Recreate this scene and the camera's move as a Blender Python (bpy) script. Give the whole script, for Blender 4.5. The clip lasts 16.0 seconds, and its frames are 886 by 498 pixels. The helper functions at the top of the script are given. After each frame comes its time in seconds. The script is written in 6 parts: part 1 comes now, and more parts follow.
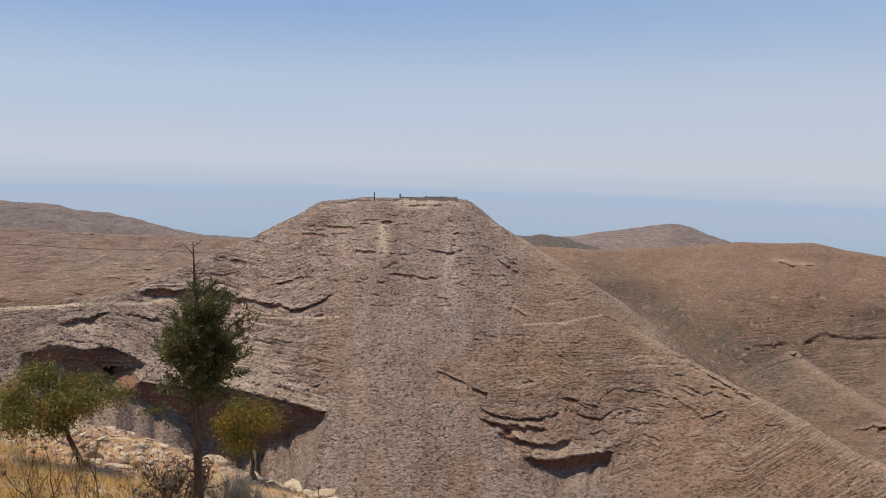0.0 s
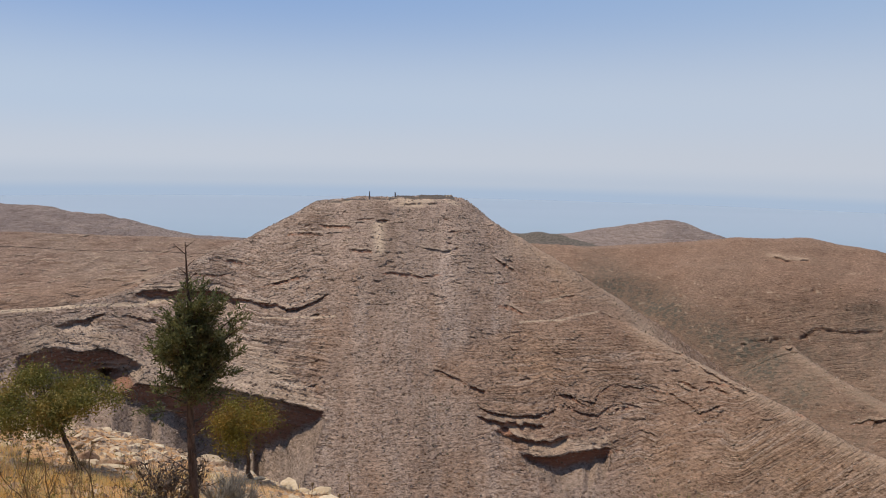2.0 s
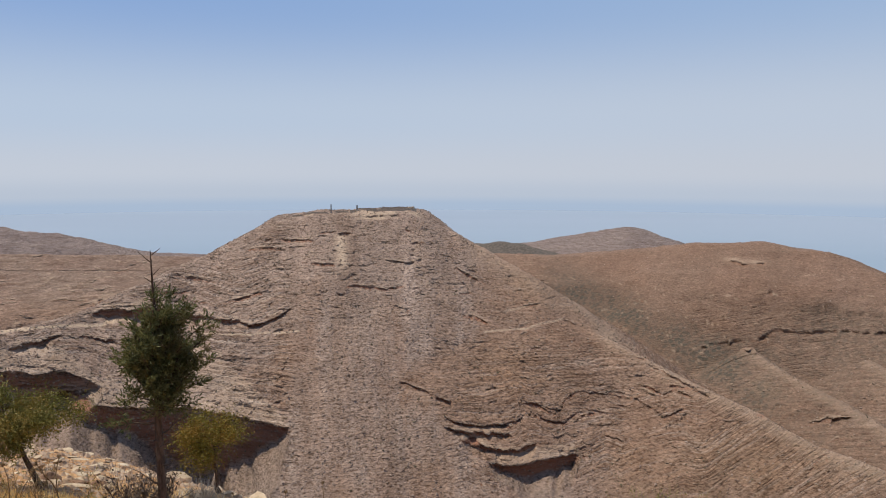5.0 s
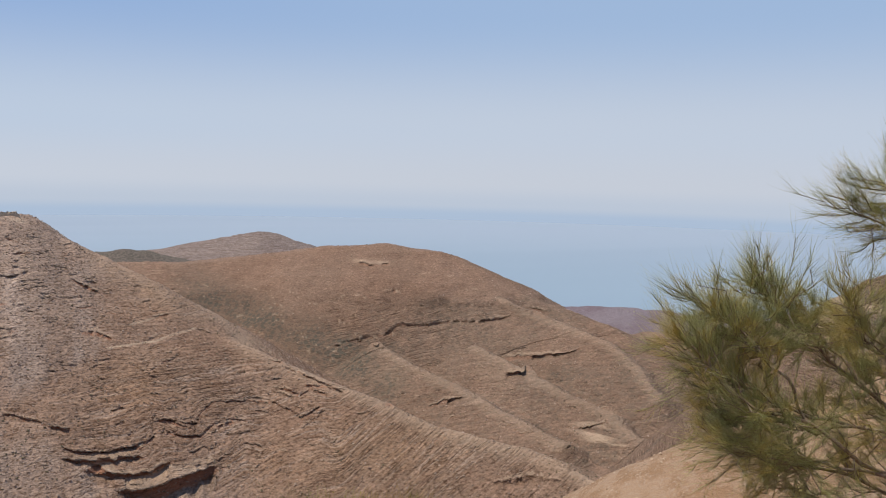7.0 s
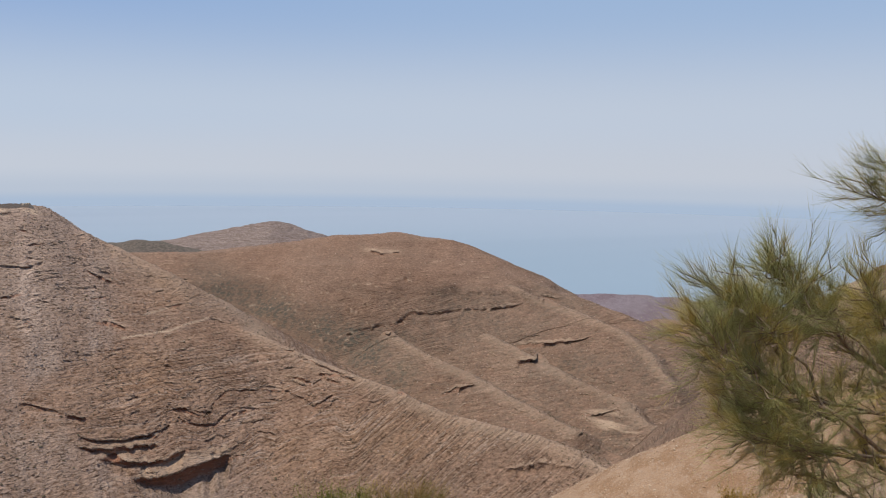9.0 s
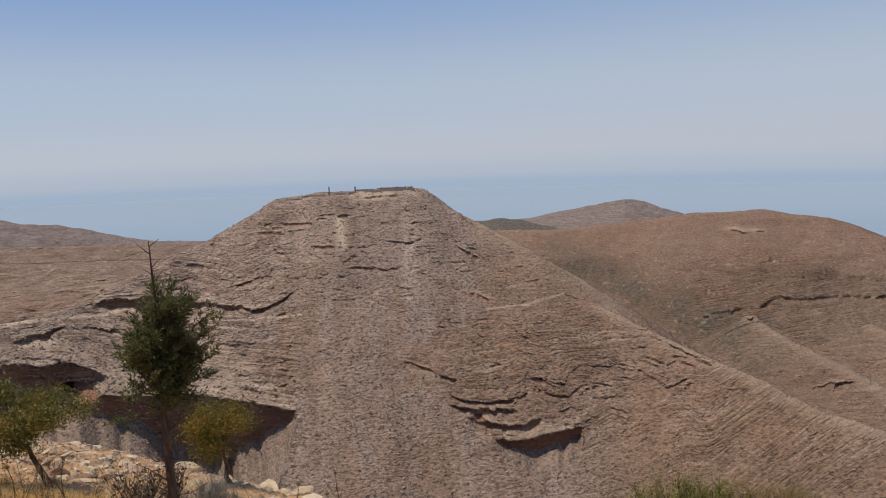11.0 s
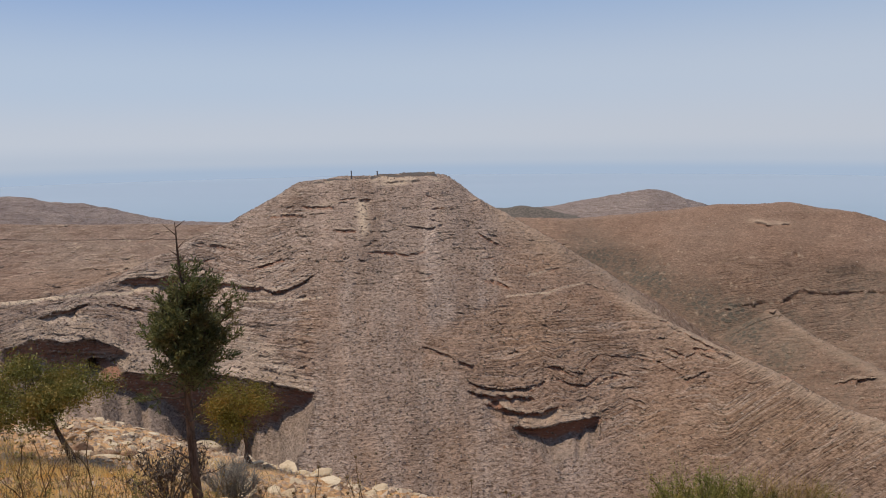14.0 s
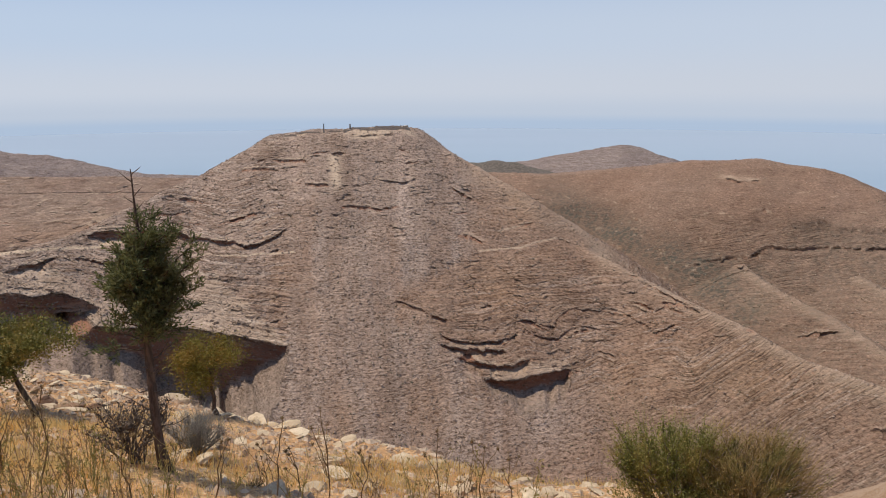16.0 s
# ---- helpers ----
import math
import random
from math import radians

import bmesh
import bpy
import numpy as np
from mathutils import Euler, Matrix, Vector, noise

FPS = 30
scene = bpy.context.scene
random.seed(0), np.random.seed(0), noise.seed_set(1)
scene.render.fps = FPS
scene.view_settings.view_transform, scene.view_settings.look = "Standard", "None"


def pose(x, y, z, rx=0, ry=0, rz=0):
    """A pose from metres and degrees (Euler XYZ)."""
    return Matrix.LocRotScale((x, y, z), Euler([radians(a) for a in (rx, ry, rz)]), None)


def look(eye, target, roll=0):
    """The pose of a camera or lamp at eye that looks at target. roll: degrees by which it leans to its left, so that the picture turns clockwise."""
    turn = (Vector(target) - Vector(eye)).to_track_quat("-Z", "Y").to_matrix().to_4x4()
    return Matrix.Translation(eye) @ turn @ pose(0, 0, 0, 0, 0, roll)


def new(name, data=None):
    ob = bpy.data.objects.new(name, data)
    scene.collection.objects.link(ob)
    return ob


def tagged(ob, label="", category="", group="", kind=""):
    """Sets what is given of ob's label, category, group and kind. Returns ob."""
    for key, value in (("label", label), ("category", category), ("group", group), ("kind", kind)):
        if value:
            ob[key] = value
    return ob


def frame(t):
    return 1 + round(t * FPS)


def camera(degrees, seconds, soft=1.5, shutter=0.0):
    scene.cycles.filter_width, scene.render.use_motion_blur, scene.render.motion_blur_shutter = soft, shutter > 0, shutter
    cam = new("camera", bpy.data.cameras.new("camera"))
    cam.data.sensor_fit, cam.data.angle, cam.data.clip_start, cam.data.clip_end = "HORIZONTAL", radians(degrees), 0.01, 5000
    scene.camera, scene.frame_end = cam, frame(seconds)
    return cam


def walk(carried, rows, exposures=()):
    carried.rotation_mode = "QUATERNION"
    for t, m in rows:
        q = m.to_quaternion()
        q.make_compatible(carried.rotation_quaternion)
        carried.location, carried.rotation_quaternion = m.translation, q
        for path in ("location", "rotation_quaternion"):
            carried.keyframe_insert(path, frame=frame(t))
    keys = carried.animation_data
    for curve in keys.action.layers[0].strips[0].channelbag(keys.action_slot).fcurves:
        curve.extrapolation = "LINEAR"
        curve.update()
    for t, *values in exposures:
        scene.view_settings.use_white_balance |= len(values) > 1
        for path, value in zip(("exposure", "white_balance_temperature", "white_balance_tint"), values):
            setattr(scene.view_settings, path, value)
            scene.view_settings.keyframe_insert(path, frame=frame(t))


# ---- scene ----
import colorsys

# The camera: held by hand on a slope, it looks at a hill, pans to the right and back.
cam = camera(60.24, 16.0, soft=1.0)
walk(cam, [
    (0.0, pose(0.000, -0.000, 0.000, 83.00, -1.69, 0.21)),
    (0.5, pose(0.027, -0.028, 0.001, 82.98, -1.74, 0.20)),
    (1.0, pose(0.039, -0.048, 0.006, 82.92, -1.71, 0.14)),
    (1.5, pose(0.037, -0.064, 0.009, 82.90, -1.52, 0.07)),
    (2.0, pose(0.054, -0.072, 0.009, 82.88, -1.18, -0.17)),
    (2.5, pose(0.055, -0.076, 0.014, 83.34, -1.01, -0.20)),
    (3.0, pose(0.056, -0.066, -0.007, 83.62, -0.79, -0.10)),
    (3.2, pose(0.049, -0.068, -0.015, 83.66, -0.75, -0.13)),
    (5.3, pose(-0.019, -0.103, -0.100, 83.80, 0.08, -4.73)),
    (5.5, pose(-0.026, -0.108, -0.110, 83.87, -0.08, -6.37)),
    (6.0, pose(-0.014, -0.099, -0.084, 84.04, -0.75, -11.14)),
    (6.5, pose(-0.003, -0.093, -0.061, 84.19, -1.83, -20.50)),
    (7.0, pose(-0.069, 0.018, -0.071, 84.51, -1.47, -30.06)),
    (7.5, pose(-0.112, 0.074, -0.113, 84.31, -2.74, -41.69)),
    (8.0, pose(-0.090, 0.064, -0.097, 83.92, -2.75, -45.47)),
    (8.5, pose(-0.089, 0.099, -0.122, 83.70, -2.02, -42.29)),
    (9.0, pose(-0.054, 0.059, -0.088, 83.63, -1.00, -29.27)),
    (9.5, pose(-0.056, 0.072, -0.083, 84.31, 0.58, -14.83)),
    (10.0, pose(-0.059, 0.087, -0.080, 83.46, 1.57, -7.26)),
    (10.2, pose(-0.061, 0.094, -0.080, 83.20, 1.69, -6.24)),
    (12.3, pose(-0.092, 0.181, -0.088, 81.04, 1.87, -0.80)),
    (12.5, pose(-0.115, 0.158, -0.084, 81.01, 2.12, -0.95)),
    (13.0, pose(-0.124, 0.154, -0.081, 81.13, 1.63, -1.02)),
    (13.5, pose(-0.119, 0.155, -0.071, 81.28, 1.03, -1.10)),
    (14.0, pose(-0.102, 0.174, -0.080, 81.16, 0.73, -1.62)),
    (14.5, pose(-0.088, 0.205, -0.087, 81.38, 0.12, -1.98)),
    (15.0, pose(-0.051, 0.258, -0.129, 81.30, -0.03, -2.30)),
    (15.5, pose(-0.020, 0.280, -0.156, 78.31, 0.15, -2.58)),
    (16.0, pose(-0.028, 0.287, -0.149, 77.75, 0.16, -3.54)),
], [(0, -0.05), (3, -0.05), (5.5, -0.05), (8.5, 0.06), (9, -0.04), (9.5, -0.2), (10, -0.27), (12.5, -0.13), (14, -0.12), (15, -0.11), (16, 0.05)])

# Daylight: a hazy early afternoon, the sun high.
SUN_BEARING, SUN_HEIGHT = -76.0, 66.0
world = bpy.data.worlds.new("sky")
scene.world = world
world.use_nodes = True
wn = world.node_tree.nodes
sky = wn.new("ShaderNodeTexSky")
sky.sky_type = "NISHITA"
sky.sun_disc = False
sky.sun_elevation = radians(SUN_HEIGHT)
sky.sun_rotation = radians(SUN_BEARING)
sky.altitude = 0
sky.air_density, sky.dust_density, sky.ozone_density = 1.0, 1.0, 2.0

# The clear sky is seen through dusty air, which pales it towards the horizon and blues it over the sea.
coord = wn.new("ShaderNodeTexCoord")
split = wn.new("ShaderNodeSeparateXYZ")
join = wn.new("ShaderNodeCombineXYZ")
rise = wn.new("ShaderNodeMath")
rise.operation = "MAXIMUM"
rise.inputs[1].default_value = 0.0
lift = wn.new("ShaderNodeMath")
lift.operation = "MULTIPLY_ADD"
lift.inputs[1].default_value, lift.inputs[2].default_value = 0.8, 0.22
wl = world.node_tree.links.new
wl(coord.outputs["Generated"], split.inputs[0])
wl(split.outputs["Z"], rise.inputs[0])
wl(rise.outputs[0], lift.inputs[0])
wl(split.outputs["X"], join.inputs["X"])
wl(split.outputs["Y"], join.inputs["Y"])
wl(lift.outputs[0], join.inputs["Z"])
wl(join.outputs[0], sky.inputs["Vector"])
clear = wn["Background"]
clear.inputs["Strength"].default_value = 0.13
wl(sky.outputs["Color"], clear.inputs["Color"])
height = wn.new("ShaderNodeMapRange")
height.inputs["From Min"].default_value, height.inputs["From Max"].default_value = -0.10, 0.40
wl(split.outputs["Z"], height.inputs["Value"])


def linear(r, g, b):
    return tuple((c / 255 / 12.92) if c <= 10 else ((c / 255 + 0.055) / 1.055) ** 2.4 for c in (r, g, b)) + (1.0,)


def ramp(steps):
    node = wn.new("ShaderNodeValToRGB")
    node.color_ramp.interpolation = "EASE"
    for i, (p, c) in enumerate(steps):
        e = node.color_ramp.elements[i] if i < 2 else node.color_ramp.elements.new(p)
        e.position, e.color = p, c
    wl(height.outputs[0], node.inputs["Fac"])
    return node.outputs["Color"]


haze = wn.new("ShaderNodeBackground")
side = wn.new("ShaderNodeMapRange")
side.interpolation_type = "SMOOTHSTEP"
side.inputs["From Min"].default_value, side.inputs["From Max"].default_value = -0.45, 0.75
wl(split.outputs["X"], side.inputs["Value"])
both = wn.new("ShaderNodeMix")
both.data_type = "RGBA"
wl(side.outputs[0], both.inputs[0])
at = lambda deg: (math.sin(radians(deg)) + 0.10) / 0.50
SEA_AIR = [(0.0, linear(168, 188, 212)), (at(-2.9), linear(172, 190, 213)), (at(-2.1), linear(187, 198, 214))]
wl(ramp(SEA_AIR + [(at(-0.5), linear(198, 206, 219)), (at(3.5), linear(186, 202, 223)), (at(12), linear(140, 171, 217)), (1.0, linear(105, 146, 204))]), both.inputs[6])
wl(ramp(SEA_AIR + [(at(-0.5), linear(197, 204, 216)), (at(3.5), linear(193, 204, 220)), (at(12), linear(162, 187, 220)), (1.0, linear(130, 164, 211))]), both.inputs[7])
wl(both.outputs[2], haze.inputs["Color"])
blend = wn.new("ShaderNodeMixShader")
grey = lambda v: (v, v, v, 1)
wl(ramp([(0.0, grey(1)), (at(0), grey(1)), (at(14), grey(0.9)), (1.0, grey(0.4))]), blend.inputs["Fac"])
wl(clear.outputs[0], blend.inputs[1])
wl(haze.outputs[0], blend.inputs[2])
wl(blend.outputs[0], wn["World Output"].inputs["Surface"])

sun_data = bpy.data.lights.new("sun", "SUN")
sun_data.energy, sun_data.angle, sun_data.color = 3.75, radians(0.6), (1.0, 0.91, 0.775)
sun = new("sun", sun_data)
sa, se = radians(SUN_BEARING), radians(SUN_HEIGHT)
sun_way = Vector((math.sin(sa) * math.cos(se), math.cos(sa) * math.cos(se), math.sin(se)))
sun.matrix_world = look(sun_way * 50, (0, 0, 0))


# ---------------------------------------------------------------- materials
def srgb(r, g, b):
    def lin(c):
        c /= 255.0
        return c / 12.92 if c <= 0.04045 else ((c + 0.055) / 1.055) ** 2.4
    return (lin(r), lin(g), lin(b), 1.0)


class Nodes:
    """A small wrapper to write node trees in few lines."""

    def __init__(self, name, roughness=0.9, specular=0.2):
        self.mat = bpy.data.materials.new(name)
        self.mat.use_nodes = True
        self.tree = self.mat.node_tree
        self.bsdf = self.tree.nodes["Principled BSDF"]
        self.bsdf.inputs["Roughness"].default_value = roughness
        self.bsdf.inputs["Specular IOR Level"].default_value = specular
        self.geo = self.tree.nodes.new("ShaderNodeNewGeometry")

    def put(self, socket, value):
        if isinstance(value, bpy.types.NodeSocket):
            self.tree.links.new(value, socket)
        else:
            socket.default_value = value

    def place(self, scale=(1, 1, 1)):
        m = self.tree.nodes.new("ShaderNodeMapping")
        self.put(m.inputs["Vector"], self.geo.outputs["Position"])
        m.inputs["Scale"].default_value = scale
        return m.outputs["Vector"]

    def noise(self, scale, detail=4.0, rough=0.6, vector=None, distort=0.0):
        n = self.tree.nodes.new("ShaderNodeTexNoise")
        self.put(n.inputs["Vector"], vector or self.geo.outputs["Position"])
        n.inputs["Scale"].default_value, n.inputs["Detail"].default_value = scale, detail
        n.inputs["Roughness"].default_value, n.inputs["Distortion"].default_value = rough, distort
        return n.outputs["Fac"]

    def cells(self, scale, vector=None, feature="F1", out="Distance"):
        n = self.tree.nodes.new("ShaderNodeTexVoronoi")
        n.feature = feature
        self.put(n.inputs["Vector"], vector or self.geo.outputs["Position"])
        n.inputs["Scale"].default_value = scale
        return n.outputs[out]

    def steps(self, fac, low, high, lo=0.0, hi=1.0):
        n = self.tree.nodes.new("ShaderNodeMapRange")
        n.interpolation_type = "SMOOTHSTEP"
        self.put(n.inputs["Value"], fac)
        for key, v in (("From Min", low), ("From Max", high), ("To Min", lo), ("To Max", hi)):
            n.inputs[key].default_value = v
        return n.outputs["Result"]

    def math(self, op, a, b=0.0):
        n = self.tree.nodes.new("ShaderNodeMath")
        n.operation = op
        self.put(n.inputs[0], a)
        self.put(n.inputs[1], b)
        return n.outputs[0]

    def mix(self, fac, a, b, blend="MIX"):
        n = self.tree.nodes.new("ShaderNodeMix")
        n.data_type, n.blend_type = "RGBA", blend
        self.put(n.inputs[0], fac)
        self.put(n.inputs[6], a)
        self.put(n.inputs[7], b)
        return n.outputs[2]

    def attribute(self, name):
        n = self.tree.nodes.new("ShaderNodeAttribute")
        n.attribute_name = name
        return n.outputs["Fac"]

    def chance(self):
        return self.tree.nodes.new("ShaderNodeObjectInfo").outputs["Random"]

    def island(self):
        return self.geo.outputs["Random Per Island"]

    def bump(self, height, strength, distance):
        n = self.tree.nodes.new("ShaderNodeBump")
        n.inputs["Strength"].default_value, n.inputs["Distance"].default_value = strength, distance
        self.put(n.inputs["Height"], height)
        if self.bsdf.inputs["Normal"].links:
            self.put(n.inputs["Normal"], self.bsdf.inputs["Normal"].links[0].from_socket)
        self.put(self.bsdf.inputs["Normal"], n.outputs["Normal"])

    def colour(self, value):
        self.put(self.bsdf.inputs["Base Color"], value)
        return self.mat


def hill_material(name, earth, scree, red, pale, bed=1.0, speck=1.0, ochre=(0.42, 0.25, 0.14, 1)):
    """Bare limestone slopes: earth, ochre soil, scree with rills, thin folded beds, stones and low scrub, small shadows
    painted as dashes.
    """
    n = Nodes(name, 0.95, 0.1)
    times = lambda c, r, g, b: n.mix(1.0, c, (r, g, b, 1), "MULTIPLY")
    scree_share = n.attribute("scree")
    big = n.noise(0.012, 4, 0.6)
    c = n.mix(n.steps(big, 0.4, 0.62), earth, red)
    c = n.mix(n.attribute("ochre"), c, ochre)
    c = n.mix(scree_share, c, scree)
    place = n.tree.nodes.new("ShaderNodeSeparateXYZ")
    n.put(place.inputs[0], n.geo.outputs["Position"])
    wave = n.math("MULTIPLY_ADD", n.noise(0.11, 3, 0.55), 0.9)
    n.put(wave.node.inputs[2], n.attribute("strata"))
    layered = n.tree.nodes.new("ShaderNodeCombineXYZ")
    n.put(layered.inputs[0], place.outputs["X"])
    n.put(layered.inputs[1], place.outputs["Y"])
    n.put(layered.inputs[2], wave)

    def beds_of(along, across, detail, rough):
        layer = n.tree.nodes.new("ShaderNodeMapping")
        n.put(layer.inputs["Vector"], layered.outputs[0])
        layer.inputs["Scale"].default_value = (along, along, across)
        return n.noise(1.0, detail, rough, layer.outputs[0], 0.0)

    beds = beds_of(0.03, 0.75, 3, 0.65)
    treads = beds_of(0.09, 1.25, 2, 0.55)
    dashes = n.noise(1.0, 3, 0.6, n.place((0.44, 0.44, 1.0)), 0.15)
    share = n.math("MULTIPLY_ADD", n.attribute("bedded"), 0.52)
    share.node.inputs[2].default_value = 0.08
    share = n.math("MULTIPLY", share, bed)
    gaps = n.steps(n.noise(0.05, 3, 0.6), 0.36, 0.58, 0.3, 1.0)
    lines = n.math("MULTIPLY", share, gaps)
    soft = n.math("MULTIPLY", gaps, n.steps(n.attribute("bedded"), 0.0, 0.45, 0.35, 1.0))
    c = n.mix(n.math("MULTIPLY", n.steps(beds, 0.53, 0.62), lines), c, pale)
    c = n.mix(n.math("MULTIPLY", n.steps(beds, 0.47, 0.40), lines), c, times(c, 0.62, 0.55, 0.50))
    c = n.mix(n.math("MULTIPLY", n.steps(treads, 0.52, 0.64), soft), c, times(c, 1.20, 1.19, 1.18))
    c = n.mix(n.math("MULTIPLY", n.steps(treads, 0.48, 0.38), soft), c, times(c, 0.80, 0.76, 0.73))
    turn = n.math("MULTIPLY", n.math("ARCTAN2", place.outputs["X"], place.outputs["Y"]), 450.0)
    fan = n.tree.nodes.new("ShaderNodeCombineXYZ")
    n.put(fan.inputs[0], n.math("MULTIPLY", turn, 0.042))
    n.put(fan.inputs[1], n.math("MULTIPLY", place.outputs["Z"], 0.009))
    rill = n.noise(1.0, 5, 0.55, fan.outputs[0], 0.25)
    c = n.mix(n.math("MULTIPLY", n.steps(rill, 0.50, 0.66), scree_share), c, times(c, 1.30, 1.30, 1.30))
    c = n.mix(n.math("MULTIPLY", n.steps(rill, 0.48, 0.34), scree_share), c, times(c, 0.78, 0.74, 0.71))
    mid = n.noise(0.10, 5, 0.65)
    c = n.mix(n.steps(mid, 0.38, 0.64, 0.0, 0.5), c, times(c, 0.78, 0.76, 0.75))
    c = n.mix(n.steps(dashes, 0.52, 0.62, 0.0, 0.9), c, times(c, 1.28, 1.27, 1.26))
    # Dark dashes put the small shadows of stones and shrubs into the colour.
    c = n.mix(n.steps(dashes, 0.45, 0.37, 0.0, 0.95 * speck), c, times(c, 0.56, 0.51, 0.47))
    fine = n.noise(1.3, 3, 0.75, n.place((0.8, 0.8, 1.4)))
    c = n.mix(n.steps(fine, 0.52, 0.68, 0.0, 0.6), c, times(c, 1.38, 1.36, 1.34))
    c = n.mix(n.steps(fine, 0.46, 0.34, 0.0, 0.6), c, times(c, 0.56, 0.50, 0.46))
    scrub = n.math("MULTIPLY", n.steps(n.cells(0.40), 0.34, 0.16), n.steps(n.noise(0.05, 3), 0.40, 0.62, 0.1, 1.0))
    c = n.mix(n.math("MULTIPLY", scrub, 0.7 * speck), c, times(c, 0.46, 0.42, 0.36))
    # The dark mask holds scrub and the painted shade of the gullies.
    scrub_and_shade = n.math("MULTIPLY", n.attribute("dark"), n.steps(n.cells(0.26), 0.60, 0.30, 0.55, 1.0))
    c = n.mix(scrub_and_shade, c, (0.108, 0.094, 0.072, 1))
    # Red-brown rock in recesses, its colour also warmed for bounce light in shade.
    c = n.mix(n.attribute("recess_red"), c, (0.31, 0.150, 0.092, 1))
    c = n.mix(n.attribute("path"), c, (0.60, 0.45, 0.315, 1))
    n.bump(n.noise(0.45, 6, 0.72), 0.9, 1.1)
    n.bump(n.math("MULTIPLY", beds, lines), 1.0, 3.0)
    n.bump(n.math("MULTIPLY", treads, soft), 1.0, 1.6)
    n.bump(dashes, 1.0, 1.2)
    return n.colour(c)


HILL = hill_material("hill rock and scree", (0.305, 0.203, 0.142, 1), (0.332, 0.248, 0.194, 1), (0.275, 0.173, 0.118, 1), (0.48, 0.385, 0.31, 1), 1.0, 1.0, (0.31, 0.193, 0.120, 1))
HILL_RED = hill_material("reddish slope", (0.272, 0.178, 0.126, 1), (0.275, 0.207, 0.158, 1), (0.250, 0.158, 0.109, 1), (0.42, 0.32, 0.235, 1), 0.7, 0.5)
# Distance haze is mixed into these base colours, greyer and less saturated.
HILL_FAR = hill_material("far slope with painted haze", (0.255, 0.202, 0.176, 1), (0.25, 0.20, 0.18, 1), (0.215, 0.168, 0.150, 1), (0.36, 0.29, 0.245, 1), 1.0, 0.5)
HILL_LEFT = hill_material("brown hillside", (0.262, 0.186, 0.138, 1), (0.26, 0.195, 0.152, 1), (0.245, 0.164, 0.121, 1), (0.40, 0.30, 0.23, 1), 0.6, 0.3, (0.34, 0.215, 0.142, 1))
# The purple tint is distance haze put into the rock's base colour.
HILL_COAST = hill_material("shore rock with painted haze", (0.22, 0.185, 0.20, 1), (0.22, 0.19, 0.21, 1), (0.19, 0.15, 0.165, 1), (0.30, 0.26, 0.27, 1), 0.4, 0.3)


def soil_material():
    n = Nodes("dry stony soil", 0.95, 0.1)
    c = n.mix(n.steps(n.noise(0.5, 5), 0.4, 0.62), (0.45, 0.248, 0.112, 1), (0.57, 0.345, 0.175, 1))
    c = n.mix(n.steps(n.noise(3.0, 5, 0.7), 0.5, 0.72), c, (0.63, 0.425, 0.24, 1))
    c = n.mix(n.steps(n.cells(5.0), 0.25, 0.1, 0.0, 0.6), c, (0.64, 0.49, 0.32, 1))
    c = n.mix(n.steps(n.noise(9.0, 4, 0.7), 0.55, 0.7, 0.0, 0.5), c, (0.20, 0.14, 0.085, 1))
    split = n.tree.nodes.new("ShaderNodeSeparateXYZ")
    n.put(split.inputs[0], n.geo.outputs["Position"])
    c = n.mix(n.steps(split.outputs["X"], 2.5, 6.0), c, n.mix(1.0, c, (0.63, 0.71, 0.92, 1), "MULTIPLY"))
    c = n.mix(n.steps(n.cells(14.0), 0.32, 0.16, 0.0, 0.45), c, n.mix(1.0, c, (0.55, 0.50, 0.46, 1), "MULTIPLY"))
    grit = n.tree.nodes.new("ShaderNodeSeparateColor")
    n.put(grit.inputs[0], n.cells(24.0, out="Color"))
    c = n.mix(n.steps(grit.outputs[0], 0.55, 0.95, 0.0, 0.55), c, n.mix(1.0, c, (1.45, 1.42, 1.38, 1), "MULTIPLY"))
    c = n.mix(n.steps(grit.outputs[1], 0.6, 1.0, 0.0, 0.55), c, n.mix(1.0, c, (0.60, 0.55, 0.50, 1), "MULTIPLY"))
    n.bump(n.cells(24.0), 0.6, 0.03)
    n.bump(n.noise(2.5, 7, 0.7), 0.8, 0.15)
    n.bump(n.cells(6.0), 0.5, 0.06)
    return n.colour(c)


SOIL = soil_material()


def sea_material():
    n = Nodes("still sea with painted haze", 0.6, 0.15)
    streaks = n.noise(1.0, 2, 0.5, n.place((0.0002, 0.0011, 1)))
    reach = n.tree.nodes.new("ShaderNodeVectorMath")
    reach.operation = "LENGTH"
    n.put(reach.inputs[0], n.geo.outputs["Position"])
    # Haze over the water, painted as a base colour that pales with distance.
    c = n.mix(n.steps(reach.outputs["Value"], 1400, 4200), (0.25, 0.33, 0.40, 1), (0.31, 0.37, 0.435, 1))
    c = n.mix(n.steps(streaks, 0.40, 0.62, 0.0, 0.5), c, n.mix(1.0, c, (1.10, 1.08, 1.06, 1), "MULTIPLY"))
    return n.colour(c)


SEA = sea_material()


# ---------------------------------------------------------------- the land
# Bearings in degrees clockwise from the first view's axis, distances and heights in metres from the first camera.
def lattice(ix, iy, seed):
    h = (ix.astype(np.int64) * 374761393 + iy.astype(np.int64) * 668265263 + seed * 974634777) & 0xFFFFFFFF
    h = ((h ^ (h >> 13)) * 1274126177) & 0xFFFFFFFF
    return ((h ^ (h >> 16)) & 0xFFFF) / 65535.0


